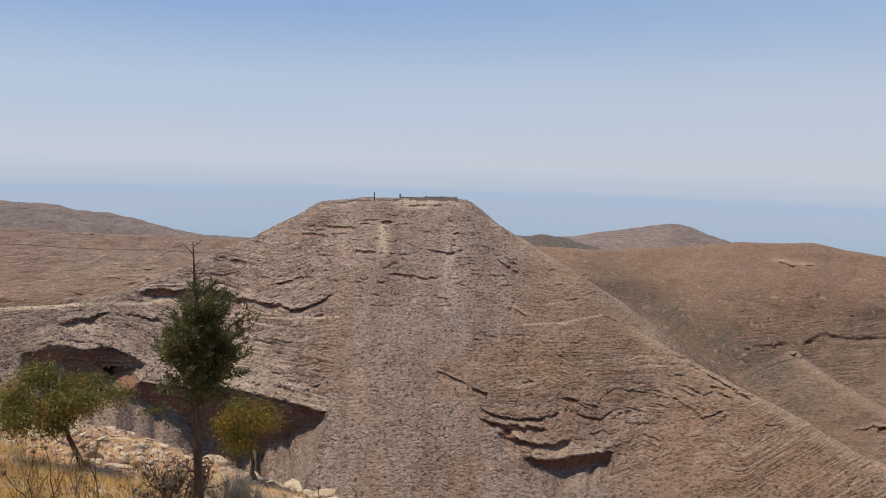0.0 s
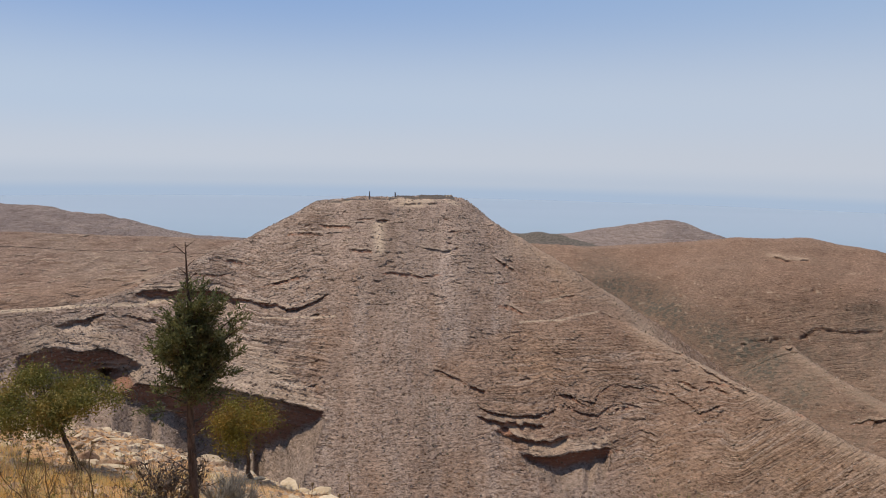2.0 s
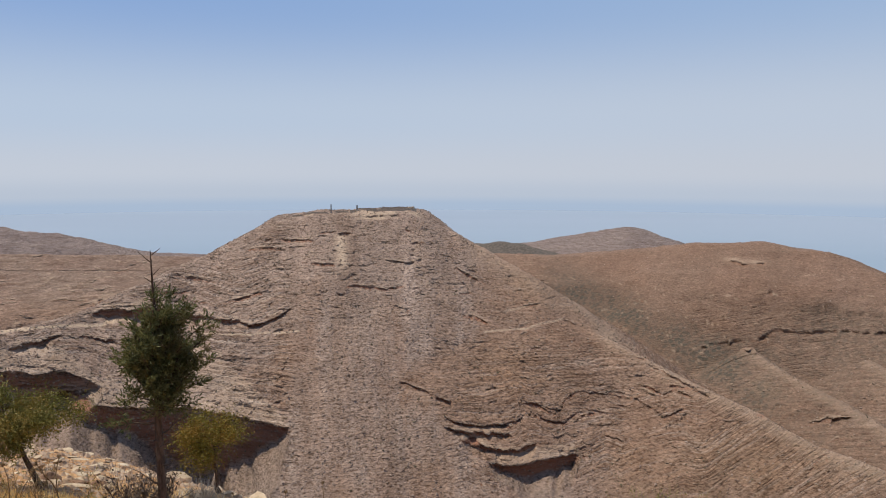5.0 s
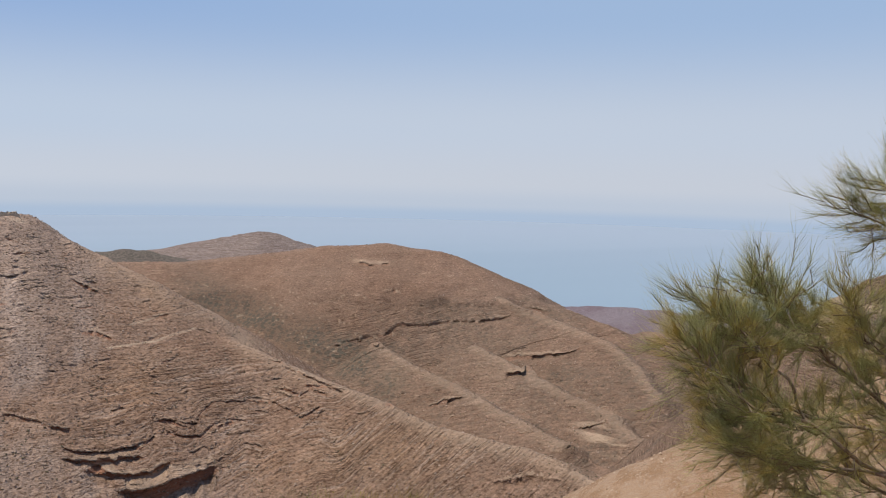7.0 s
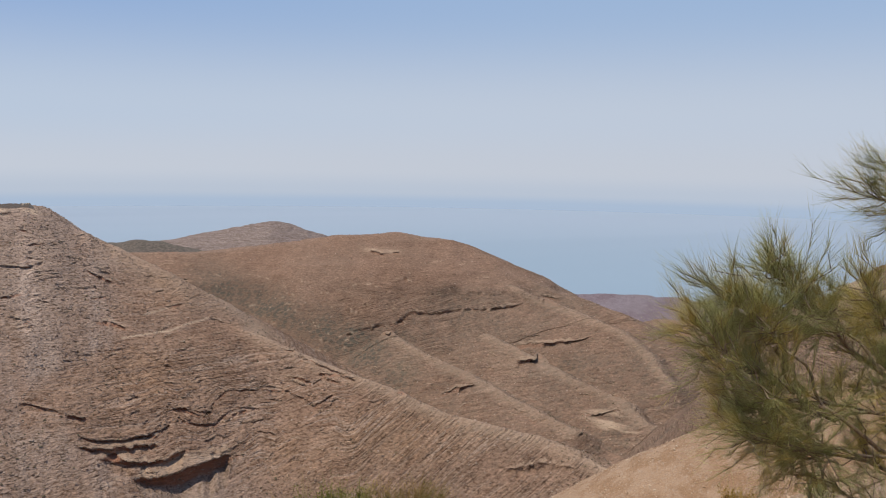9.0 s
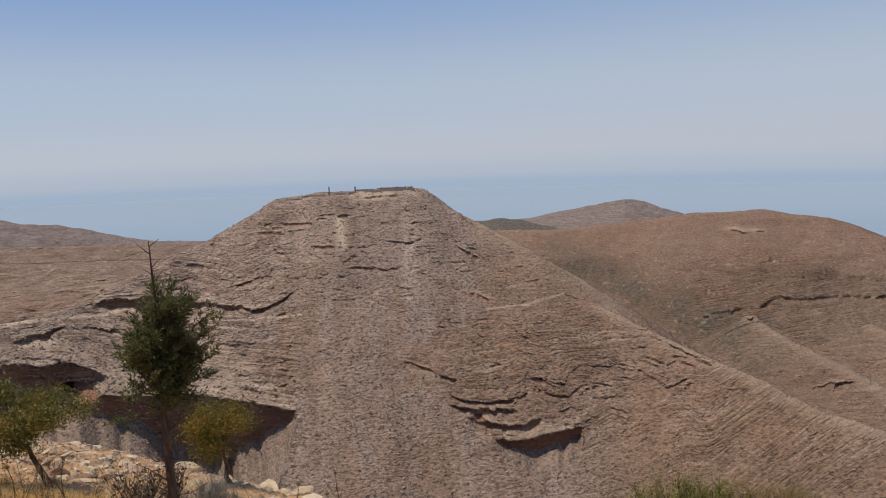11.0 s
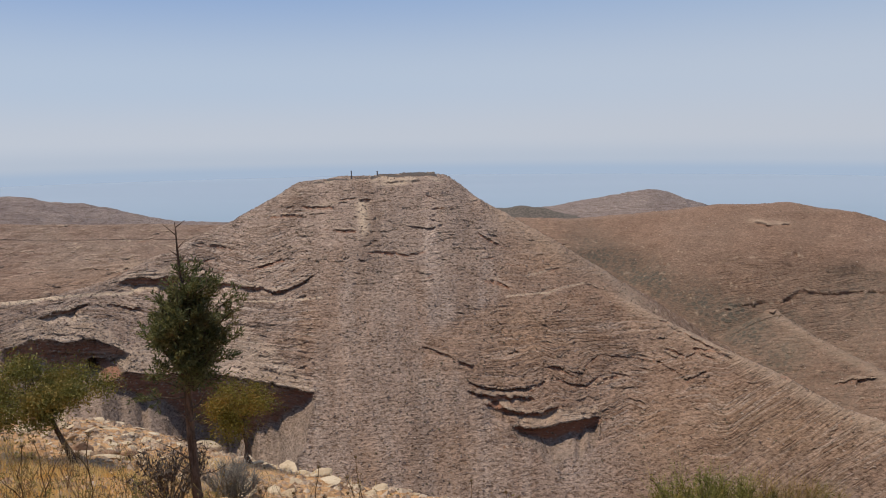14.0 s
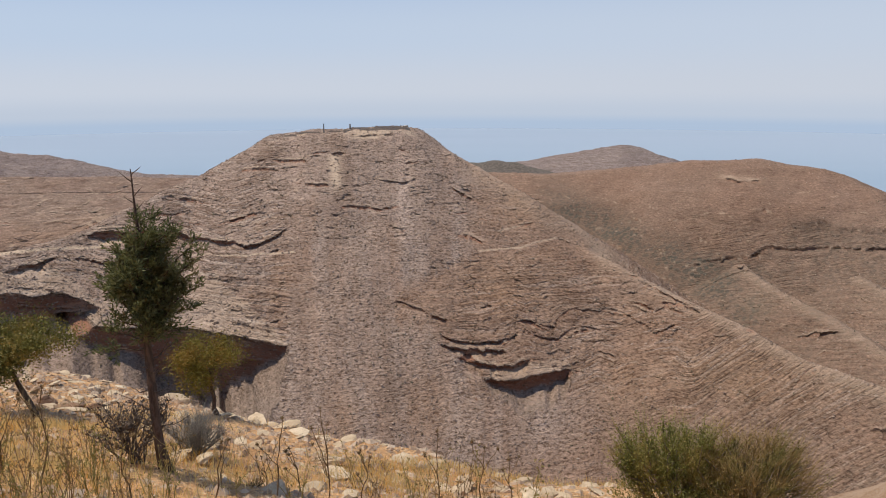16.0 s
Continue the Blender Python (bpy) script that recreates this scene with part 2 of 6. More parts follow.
def value_noise(x, y, seed=0):
    ix, iy = np.floor(x), np.floor(y)
    fx, fy = x - ix, y - iy
    fx, fy = fx * fx * (3 - 2 * fx), fy * fy * (3 - 2 * fy)
    a, b = lattice(ix, iy, seed), lattice(ix + 1, iy, seed)
    c, d = lattice(ix, iy + 1, seed), lattice(ix + 1, iy + 1, seed)
    return (a + (b - a) * fx) * (1 - fy) + (c + (d - c) * fx) * fy


def fbm(x, y, octaves=4, seed=0, gain=0.5):
    total, amp, size = 0.0, 1.0, 0.0
    for k in range(octaves):
        total = total + amp * value_noise(x * 2 ** k + 17.3 * k, y * 2 ** k - 9.1 * k, seed + k)
        size, amp = size + amp, amp * gain
    return total / size * 2 - 1


def smooth(a, b, v):
    t = np.clip((v - a) / (b - a), 0, 1)
    return t * t * (3 - 2 * t)


def spot(bearing, distance, z=0.0):
    a = radians(bearing)
    return Vector((distance * math.sin(a), distance * math.cos(a), z))


def ridge_height(x, y, points, slope, reach=1e6):
    """Height of the slopes that fall away from a ridge line; points: (bearing, distance, z, flat radius)."""
    best = np.full(x.shape, -1e6)
    for p, q in zip(points[:-1], points[1:]):
        a, b = spot(p[0], p[1]), spot(q[0], q[1])
        dx, dy = b.x - a.x, b.y - a.y
        t = np.clip(((x - a.x) * dx + (y - a.y) * dy) / (dx * dx + dy * dy), 0, 1)
        d = np.hypot(x - a.x - t * dx, y - a.y - t * dy)
        d = np.maximum(d - (p[3] + t * (q[3] - p[3])), 0)
        fall = slope * (np.sqrt(d * d + 16) - 4) + 0.5 * np.maximum(d - reach, 0)
        k = np.clip(0.06 * d, 0.05, 4.0)
        here = p[2] + t * (q[2] - p[2]) - fall
        top = np.maximum(best, here)
        best = top + k * np.log1p(np.exp(-np.minimum(np.abs(best - here) / k, 40)))
    return best


def line(*points):
    return [tuple(p) + (0.0,) * (4 - len(p)) for p in points]


SUMMIT = line((-6.9, 582, -37.5, 24), (-4, 580, -35, 28), (-1.1, 580, -33, 24), (3.6, 556, -48.5, 0), (5.8, 550, -58), (9.2, 535, -74),
              (11.8, 520, -97), (14.0, 505, -106), (19.3, 475, -122), (23.3, 450, -129), (26.3, 440, -135), (30.4, 430, -144),
              (36.7, 415, -149), (40.2, 405, -153), (42.4, 395, -158))
WEST = line((-6.9, 582, -37.5, 24), (-10.2, 568, -44, 0), (-12, 560, -54), (-14.8, 550, -63.6), (-19.5, 520, -77.7), (-22, 500, -87),
            (-25.8, 470, -89.7), (-30.5, 450, -86), (-40, 440, -80), (-60, 430, -70))
DOME = line((6, 810, -92), (12, 800, -92.6, 10), (20.3, 790, -79.5, 15), (22.2, 775, -74.6, 15), (25.6, 760, -70.5, 12), (29.5, 742, -73.9, 4), (33, 715, -86.5),
            (34.7, 700, -97), (38.1, 670, -110), (42.4, 620, -116), (46.8, 560, -122), (48.1, 540, -130), (47.5, 470, -152))
SPUR_A = line((25.4, 606, -137.0), (26.8, 585, -141.5), (29.9, 545, -146.4), (33.4, 505, -150.2), (36.9, 470, -152.9), (39.9, 440, -154.0))
SPUR_B = line((33.2, 594, -133.5), (34.6, 568, -135.7), (37.6, 530, -139.3), (40.6, 500, -144.1), (43.2, 475, -145.5), (44.9, 450, -148.4))
SPUR_C = line((34.8, 665, -106.6), (36.6, 645, -110.9), (39.6, 612, -117.8), (42.9, 572, -119.9), (45.0, 530, -126.9), (46.4, 495, -135.8))
SPUR_D = line((36.5, 680, -106), (40.5, 630, -117), (44.5, 580, -128), (47.8, 520, -137))
PEAK = line((5, 1260, -140), (8.6, 1250, -128), (10.3, 1250, -122), (11.1, 1250, -118.5), (12.1, 1250, -111), (14.3, 1250, -103), (16.7, 1250, -93.5), (17.7, 1250, -102.5), (18.8, 1250, -113), (19.9, 1250, -123), (26, 1200, -150))
KNOLL = line((3.5, 1080, -113), (5.7, 1080, -109.5), (7.4, 1080, -106.5), (8.6, 1080, -109), (9.6, 1070, -116), (11, 1050, -124))
FAR_LEFT = line((-60, 1500, -80), (-40, 1500, -92), (-30.2, 1500, -97.5), (-27.6, 1500, -105), (-24.2, 1500, -118.5), (-21.7, 1500, -138), (-19.5, 1500, -155), (-18.1, 1500, -159), (-15.2, 1500, -165.5), (-8, 1500, -180))
MID_LEFT = line((-60, 650, -55), (-45, 640, -59), (-30.3, 640, -62.8), (-24.2, 640, -67), (-15.2, 640, -73), (-8, 640, -80))
COAST = line((34, 1500, -262), (38.5, 1450, -240), (42.3, 1450, -235), (45.7, 1450, -235), (50, 1400, -235), (58, 1300, -225))
TAN = line((44.5, 900, -176), (47, 880, -168), (50, 850, -158), (55, 700, -112), (60, 600, -84))
MID_RIGHT = line((57.6, 425, -66), (58.2, 422, -55), (60.3, 412, -43.5), (62.0, 405, -37), (64, 400, -35.7), (66, 400, -36), (72, 390, -35), (85, 380, -30), (110, 380, -20))
SHOULDER = line((37, 70, -38.0), (41, 70, -33.7), (44, 70, -28.7), (47, 70, -25.7), (50.5, 71, -23.4), (56, 72, -19.2), (63, 74, -14.9), (71, 74, -11.0), (85, 70, -6), (110, 60, 0))


def near_ground(x, y):
    """The slope on which the camera stands, with its brow and the drop behind it."""
    xr = np.where(x > 2.0, 2.0 + (x - 2.0) * 0.12, x)
    z = -1.62 - 0.36 * y - 0.15 * xr
    z = np.where(y < 0, -1.62 - 0.22 * y - 0.15 * xr, z)
    beyond = (y - 10.6 + 0.75 * x) / 1.25 + 1.2 * fbm(x * 0.25, y * 0.25, 3, 5)
    drop = 0.45 * (np.sqrt(np.maximum(beyond, 0) ** 2 + 1.0) - 1.0) * (1 - 0.6 * smooth(40, 60, np.degrees(np.arctan2(x, y))))
    return z - np.where(beyond > 0, drop, 0)


LAND = [(SUMMIT, 0.66), (WEST, 0.62), (DOME, 0.42, 60), (SPUR_A, 0.74), (SPUR_B, 0.74), (SPUR_C, 0.74), (SPUR_D, 0.7), (PEAK, 0.35), (KNOLL, 0.3),
        (FAR_LEFT, 0.3), (MID_LEFT, 0.24, 130), (COAST, 0.35), (TAN, 0.6), (MID_RIGHT, 1.05), (SHOULDER, 0.95)]
OWNER = ["main", "main", "dome", "dome", "dome", "dome", "dome", "peak", "peak", "far", "left", "coast", "ground", "ground", "ground"]


def land_height(x, y, crease=None):
    """Height of the bare land, and which form owns each place."""
    r = np.hypot(x, y)
    wx = x + 7 * fbm(x * 0.02, y * 0.02, 3, 21) * smooth(80, 300, r)
    wy = y + 7 * fbm(x * 0.02, y * 0.02, 3, 31) * smooth(80, 300, r)
    layers = [ridge_height(wx, wy, *form) for form in LAND]
    bear = np.degrees(np.arctan2(x, y))
    floor = -215 + 50 * smooth(26, 41, bear) - smooth(560, 1300, r) * 130
    near = np.where(r < 160, near_ground(x, y), -1e6)
    layers += [floor, near]
    stack = np.array(layers)
    owner = stack.argmax(0)
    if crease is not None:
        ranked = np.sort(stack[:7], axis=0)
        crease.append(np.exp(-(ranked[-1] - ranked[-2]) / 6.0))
    k = 1.3 * smooth(60, 300, r) + 0.4
    top = stack.max(0)
    z = top + k * np.log(np.exp(np.maximum((stack - top) / k, -40)).sum(0))
    far = smooth(150, 350, r)
    z = z + far * (1.6 * fbm(x * 0.035, y * 0.035, 5, 3) + 0.5 * fbm(x * 0.2, y * 0.2, 3, 8)) * (0.6 + smooth(600, 1200, r) * 1.2)
    z = z + (1 - far) * (0.22 * fbm(x * 0.35, y * 0.35, 4, 11) + 0.06 * fbm(x * 2.2, y * 2.2, 3, 13)) * smooth(0.5, 4, r)
    return z, owner


LEDGES = []


def ledge(points, depth, lip=0.4, wall=0.7):
    """A recess under a hard bed; points: (bearing, z of the lip, height, distance). wall: how upright its back stands."""
    LEDGES.append((np.array(points, float), depth * 0.7, lip, wall))


def carve(turns, r, z, fade):
    """Radial shift of the slopes by their ledges; one column of the sheet for each bearing."""
    shift = np.zeros(r.shape)
    hard_lip, face, floor = np.zeros(r.shape), np.zeros(r.shape), np.zeros(r.shape)
    for pts, depth, lip, wall in LEDGES:
        b0, b1 = pts[0, 0], pts[-1, 0]
        cols = np.nonzero((turns > b0) & (turns < b1))[0]
        if not len(cols):
            continue
        cs = slice(cols[0], cols[-1] + 1)
        b, zz = turns[cs], z[:, cs]
        jag = 1.0 if wall < 0.9 else 1.5 if pts[:, 2].max() < 8 else 0.7
        even = np.interp(b, pts[:, 0], pts[:, 1])
        zc = even + jag * fbm(b * 2.3, b * 0 + pts[0, 1], 5, 77, 0.72)
        h = np.maximum(np.interp(b, pts[:, 0], pts[:, 2]) * (0.8 + 0.4 * value_noise(b * 2, b * 0, 5)), 0.3)
        if wall >= 0.9:
            h = h * (0.6 + 0.65 * smooth(0.2, 0.8, value_noise(b * 1.7 + pts[0, 1], b * 0 + 1.0, 6))) if pts[:, 2].max() < 8 else h
        taper = min(0.15 * (b1 - b0), 0.6)
        ends = smooth(0, taper, b - b0) * smooth(0, taper, b1 - b)
        if wall < 0.9:
            ends = ends * (0.35 + 0.9 * smooth(0.2, 0.6, value_noise(b * 4.5 + pts[0, 1], b * 0 + 3.0, 9)))
        t = (zc - zz) / h
        if pts.shape[1] > 3:
            rc = np.interp(b, pts[:, 0], pts[:, 3])
            ends = ends * smooth(48 + 2 * h, 34 + 2 * h, np.abs(r[:, cs] - rc) - 45 * (rc > 560))
            near = np.where((zz >= even) & (np.abs(r[:, cs] - rc) < 60), r[:, cs], 1e4).min(0)
            near = np.where(near < 9e3, near, rc)
            near = np.convolve(np.pad(near, 4, mode="edge"), np.ones(9) / 9, "valid")
            back = np.clip(near - r[:, cs], 0, 5 * h)
        else:
            back = np.maximum(zc - zz, 0) / 0.66
        keep, toe = (0.85, 1.75 if pts[:, 2].max() > 15 else 1.3) if pts[:, 2].max() > 8 else (0.85 if wall >= 0.9 else 0.5, 1.35)
        deep = (even - zz) / h
        prof = np.where((t > 0) & (deep < toe), 1 - np.clip((deep - keep) / (toe - keep), 0, 1) ** 1.3, 0)
        over = np.where((t <= 0) & (t > -0.9), 1 + t / 0.9, 0)
        shift[:, cs] += ends * (prof * (depth + wall * back) - depth * lip * over)
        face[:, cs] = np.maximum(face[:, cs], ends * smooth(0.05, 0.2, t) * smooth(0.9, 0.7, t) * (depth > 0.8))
        if pts[:, 2].max() > 8:
            floor[:, cs] = np.maximum(floor[:, cs], smooth(0.0, 0.2, ends) * smooth(0.85, 0.95, t) * smooth(toe + 0.35, toe, t))
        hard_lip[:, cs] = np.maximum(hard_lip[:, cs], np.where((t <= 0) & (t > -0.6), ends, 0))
    return shift * fade, hard_lip * fade, np.clip(face, 0, 1) * fade, floor * fade


def small_ledges(count, bearings, heights, seed):
    """Lesser broken ledges, strewn over a stretch of rock."""
    dice = random.Random(seed)
    for _ in range(count):
        b, z = dice.uniform(*bearings), dice.uniform(*heights)
        w, h = dice.uniform(0.2, 1.3), dice.uniform(0.4, 1.2)
        tilt = dice.uniform(-1.2, 1.2)
        ledge([(b, z - tilt, h * 0.7), (b + w * 0.5, z, h), (b + w, z + tilt, h * 0.6)], dice.uniform(0.5, 1.2), 0.45, 0.5)


small_ledges(230, (-31, -9), (-128, -72), 1)
small_ledges(230, (-12, 5), (-92, -40), 2)
small_ledges(60, (2, 12), (-110, -55), 3)
small_ledges(110, (4, 24), (-160, -105), 4)
small_ledges(40, (24, 46), (-160, -85), 5)
small_ledges(25, (-31, -16), (-85, -66), 6)


ledge([(-24.6, -117.8, 1.0, 410), (-23.34, -118.7, 10.0, 414), (-22.29, -120.9, 14.6, 414), (-20.84, -123.5, 16.3, 416), (-18.99, -127.6, 20.2, 419), (-17.45, -129.5, 34.0, 422), (-15.88, -130.5, 39.6, 422), (-13.51, -132.6, 36.2, 413), (-11.07, -134.8, 22.0, 404), (-9.2, -136.7, 7.0, 397), (-8.4, -137.4, 1.0, 394)], 3.5, 0.2, 1.0)
ledge([(-29.5, -103.5, 8.0, 424), (-27.52, -102.8, 13.6, 430), (-26.53, -103.9, 17.0, 432), (-25.57, -106.9, 16.0, 430), (-24.52, -106.8, 15.0, 436), (-23.49, -108.7, 12.0, 436), (-22.65, -111.8, 8.5, 433), (-21.4, -116.5, 1.6, 428)], 3.0, 0.2, 1.0)
ledge([(-27.2, -95.4, 0.8, 450), (-26.2, -95.3, 1.8, 454), (-25.67, -95.2, 2.6, 458), (-24.81, -95.3, 2.6, 463), (-23.7, -94.2, 1.6, 470)], 1.8, 0.3, 0.9)
ledge([(-23.0, -97.2, 1.0, 473), (-22.55, -97.7, 1.7, 473), (-21.67, -99.0, 2.0, 474), (-20.3, -102.2, 1.0, 470)], 1.6, 0.3, 0.9)
ledge([(-23.65, -95.0, 1.0, 470), (-22.85, -98.0, 1.1, 470)], 0.86, 0.35, 0.45)
ledge([(-22.18, -88.9, 1.2, 515), (-21.14, -88.3, 4.1, 500), (-19.87, -88.2, 5.2, 500), (-18.4, -88.3, 6.2, 498), (-16.52, -89.8, 5.9, 500), (-15.01, -93.2, 3.8, 491), (-13.47, -94.5, 2.4, 478), (-12.27, -93.8, 3.0, 472), (-11.48, -94.8, 2.6, 466), (-10.67, -95.4, 2.8, 464), (-9.42, -92.3, 2.2, 465), (-8.06, -86.2, 1.1, 471)], 2.5, 0.2, 1.0)
ledge([(-4.75, -46.8, 1.2, 530), (-4.28, -46.2, 2.8, 530), (-3.8, -46.8, 1.2, 530)], 1.5, 0.3, 0.8)
ledge([(-16.66, -72.1, 1.1, 530), (-15.11, -74.1, 2.3, 528), (-13.79, -76.8, 1.1, 520)], 1.39, 0.35, 0.45)
ledge([(-18.15, -79.7, 1.0, 514), (-16.98, -80.9, 1.8, 513), (-15.2, -82.0, 1.1, 514)], 1.16, 0.35, 0.45)
ledge([(-13.26, -86.8, 1.6, 496), (-11.74, -82.9, 2.2, 494), (-10.17, -79.6, 1.6, 492)], 1.33, 0.35, 0.45)
ledge([(-11.43, -58.3, 1.5, 543), (-10.32, -56.5, 2.3, 536), (-9.24, -55.9, 1.2, 532)], 1.38, 0.35, 0.45)
ledge([(-9.04, -51.1, 1.5, 539), (-7.75, -51.3, 2.3, 534), (-6.49, -50.4, 1.6, 526)], 1.35, 0.35, 0.45)
ledge([(-4.4, -75.4, 1.1, 479), (-2.73, -75.9, 1.9, 480), (-1.31, -77.7, 1.5, 478), (0.36, -76.6, 1.1, 485)], 1.21, 0.35, 0.45)
ledge([(-1.84, -61.8, 0.9, 506), (-0.59, -63.4, 1.6, 507), (0.65, -64.9, 1.6, 507), (1.92, -61.5, 1.4, 516)], 1.09, 0.35, 0.45)
ledge([(-9.56, -67.9, 1.3, 510), (-8.1, -67.0, 1.6, 505)], 1.09, 0.35, 0.45)
ledge([(-6.84, -63.5, 1.6, 504), (-4.94, -63.9, 1.8, 498)], 1.16, 0.35, 0.45)
ledge([(3.99, -67.8, 1.2, 516), (4.86, -72.7, 2.2, 514), (6.38, -79.3, 1.2, 511)], 1.32, 0.35, 0.45)
ledge([(4.47, -93.7, 1.5, 474), (5.59, -95.0, 2.9, 477), (6.6, -98.4, 1.4, 474)], 1.6, 0.35, 0.45)
ledge([(-5.55, -91.4, 0.9, 459), (-3.57, -91.6, 1.3, 458)], 0.96, 0.35, 0.45)
ledge([(-2.81, -36.3, 1.5, 550), (-0.14, -35.6, 1.6, 552)], 1.09, 0.35, 0.45)
ledge([(-3.99, -69.3, 1.3, 488), (-3.35, -69.8, 1.5, 488)], 1.02, 0.35, 0.45)
ledge([(-6.07, -85.8, 1.2, 467), (-4.36, -86.6, 1.2, 464)], 0.89, 0.35, 0.45)
ledge([(-0.33, -119.9, 0.5, 415), (1.03, -122.0, 1.1, 413), (2.45, -125.2, 0.9, 409)], 1.2, 0.2, 1.0)
ledge([(2.54, -126.1, 1.3, 408), (3.91, -129.1, 1.7, 408)], 1.2, 0.2, 1.0)
ledge([(3.0, -134.8, 0.8, 396), (4.24, -137.1, 1.4, 395), (6.21, -139.6, 0.9, 398), (8.15, -140.3, 0.9, 403), (9.49, -138.5, 0.9, 412)], 1.2, 0.2, 1.0)
ledge([(3.0, -137.2, 1.0, 392), (3.53, -138.2, 2.0, 392), (4.2, -139.6, 3.8, 391), (5.09, -140.7, 4.0, 392), (6.43, -141.8, 2.2, 394), (8.7, -144.1, 1.2, 398)], 1.8, 0.2, 1.0)
ledge([(4.4, -142.6, 1.6, 387), (4.87, -143.3, 2.8, 387), (6.44, -146.1, 3.9, 386), (7.78, -148.6, 3.3, 388), (9.12, -149.5, 2.8, 392), (10.6, -148.0, 1.5, 398)], 1.8, 0.2, 1.0)
ledge([(6.6, -152.0, 0.9, 380), (7.79, -153.6, 4.6, 380), (8.69, -154.3, 7.2, 382), (9.8, -154.8, 8.2, 386), (10.91, -154.2, 9.2, 392), (12.0, -154.4, 8.8, 396), (13.09, -154.2, 7.0, 400), (13.8, -154.6, 2.0, 402)], 2.5, 0.2, 1.0)
ledge([(9.3, -132.5, 1.1, 422), (10.55, -134.6, 1.7, 422), (11.98, -139.6, 0.6, 422)], 1.2, 0.2, 1.0)
ledge([(18.49, -121.3, 1.4, 476), (19.68, -122.8, 0.7, 476)], 0.99, 0.35, 0.45)
ledge([(18.88, -124.1, 1.1, 471), (20.06, -124.4, 1.0, 466)], 0.87, 0.35, 0.45)
ledge([(19.8, -128.4, 0.9, 460), (21.23, -127.7, 1.5, 456), (23.02, -130.4, 0.9, 446)], 1.2, 0.2, 1.0)
ledge([(17.9, -131.8, 1.2, 460), (19.16, -134.1, 1.3, 452)], 0.94, 0.35, 0.45)
ledge([(13.61, -141.4, 1.3, 428), (14.83, -140.7, 1.9, 436)], 1.19, 0.35, 0.45)
ledge([(19.68, -145.1, 1.1, 428), (20.72, -141.4, 1.3, 434), (21.58, -136.4, 1.3, 440)], 0.95, 0.35, 0.45)
ledge([(15.51, -149.4, 0.7, 422), (16.92, -151.7, 1.1, 422)], 0.84, 0.35, 0.45)
ledge([(15.47, -133.7, 0.7, 453), (16.97, -135.0, 1.3, 458), (18.34, -138.2, 1.0, 448)], 0.93, 0.35, 0.45)
ledge([(11.53, -147.1, 1.0, 406), (12.56, -146.5, 0.8, 412), (13.62, -148.6, 0.9, 414)], 0.83, 0.35, 0.45)
ledge([(12.18, -131.7, 0.8, 438), (12.91, -129.9, 0.9, 446), (13.63, -132.4, 0.7, 444)], 0.8, 0.35, 0.45)
ledge([(9.69, -132.3, 0.9, 423), (10.98, -135.2, 0.9, 423), (12.05, -138.0, 1.1, 425), (12.54, -133.8, 0.9, 436), (13.22, -131.7, 1.0, 444), (14.66, -133.4, 0.8, 448), (16.71, -136.7, 0.9, 454), (17.93, -137.5, 0.4, 450)], 1.2, 0.2, 1.0)
ledge([(9.73, -136.7, 0.5, 416), (11.04, -140.6, 0.8, 414), (12.31, -142.3, 1.1, 418), (13.31, -140.3, 0.9, 428), (14.33, -139.7, 0.7, 435), (15.98, -142.0, 0.4, 438)], 1.2, 0.2, 1.0)
ledge([(18.35, -122.4, 0.7, 474), (19.34, -123.1, 1.0, 472), (20.22, -124.7, 1.1, 466), (21.73, -127.4, 1.1, 455), (23.11, -130.9, 0.4, 444)], 1.2, 0.2, 1.0)
ledge([(17.84, -130.4, 0.7, 462), (18.85, -131.2, 1.0, 458), (19.66, -132.6, 0.9, 454), (20.41, -129.8, 0.9, 455), (21.78, -131.1, 0.8, 448)], 1.2, 0.2, 1.0)
ledge([(17.11, -135.9, 0.7, 456), (18.54, -138.2, 1.0, 447), (19.78, -141.3, 1.0, 436), (20.41, -138.8, 1.0, 438), (21.44, -134.6, 0.5, 443)], 1.2, 0.2, 1.0)
ledge([(3.03, -133.8, 0.6, 397), (3.93, -136.2, 0.7, 396), (5.68, -139.0, 0.7, 397), (7.63, -139.8, 1.0, 402), (9.11, -138.7, 0.8, 410), (9.71, -134.7, 0.5, 420)], 1.2, 0.2, 1.0)
ledge([(29.23, -156.1, 0.5, 404), (29.56, -152.3, 0.8, 410), (30.06, -148.1, 1.4, 418), (30.61, -145.3, 1.0, 423), (31.25, -163.6, 0.5, 492)], 1.2, 0.2, 1.0)
ledge([(30.81, -163.2, 0.5, 498), (31.24, -161.3, 1.3, 498), (31.88, -158.7, 0.5, 498)], 1.2, 0.2, 1.0)
ledge([(35.82, -156.2, 0.4, 466), (36.69, -156.3, 1.0, 458), (37.75, -153.8, 0.3, 459)], 1.2, 0.2, 1.0)
ledge([(39.66, -156.7, 0.5, 480), (41.14, -154.3, 1.0, 472), (42.38, -150.6, 1.1, 470), (43.2, -147.8, 0.5, 468)], 1.2, 0.2, 1.0)
ledge([(34.28, -155.8, 0.6, 479), (35.16, -156.2, 1.0, 471), (36.02, -153.8, 0.5, 470)], 1.2, 0.2, 1.0)
ledge([(34.4, -161.0, 0.8, 392), (35.6, -160.2, 2.4, 394), (36.8, -158.6, 3.4, 396), (38.6, -157.8, 2.4, 395), (40.0, -157.5, 0.8, 394)], 0.7, 0.2, 0.7)
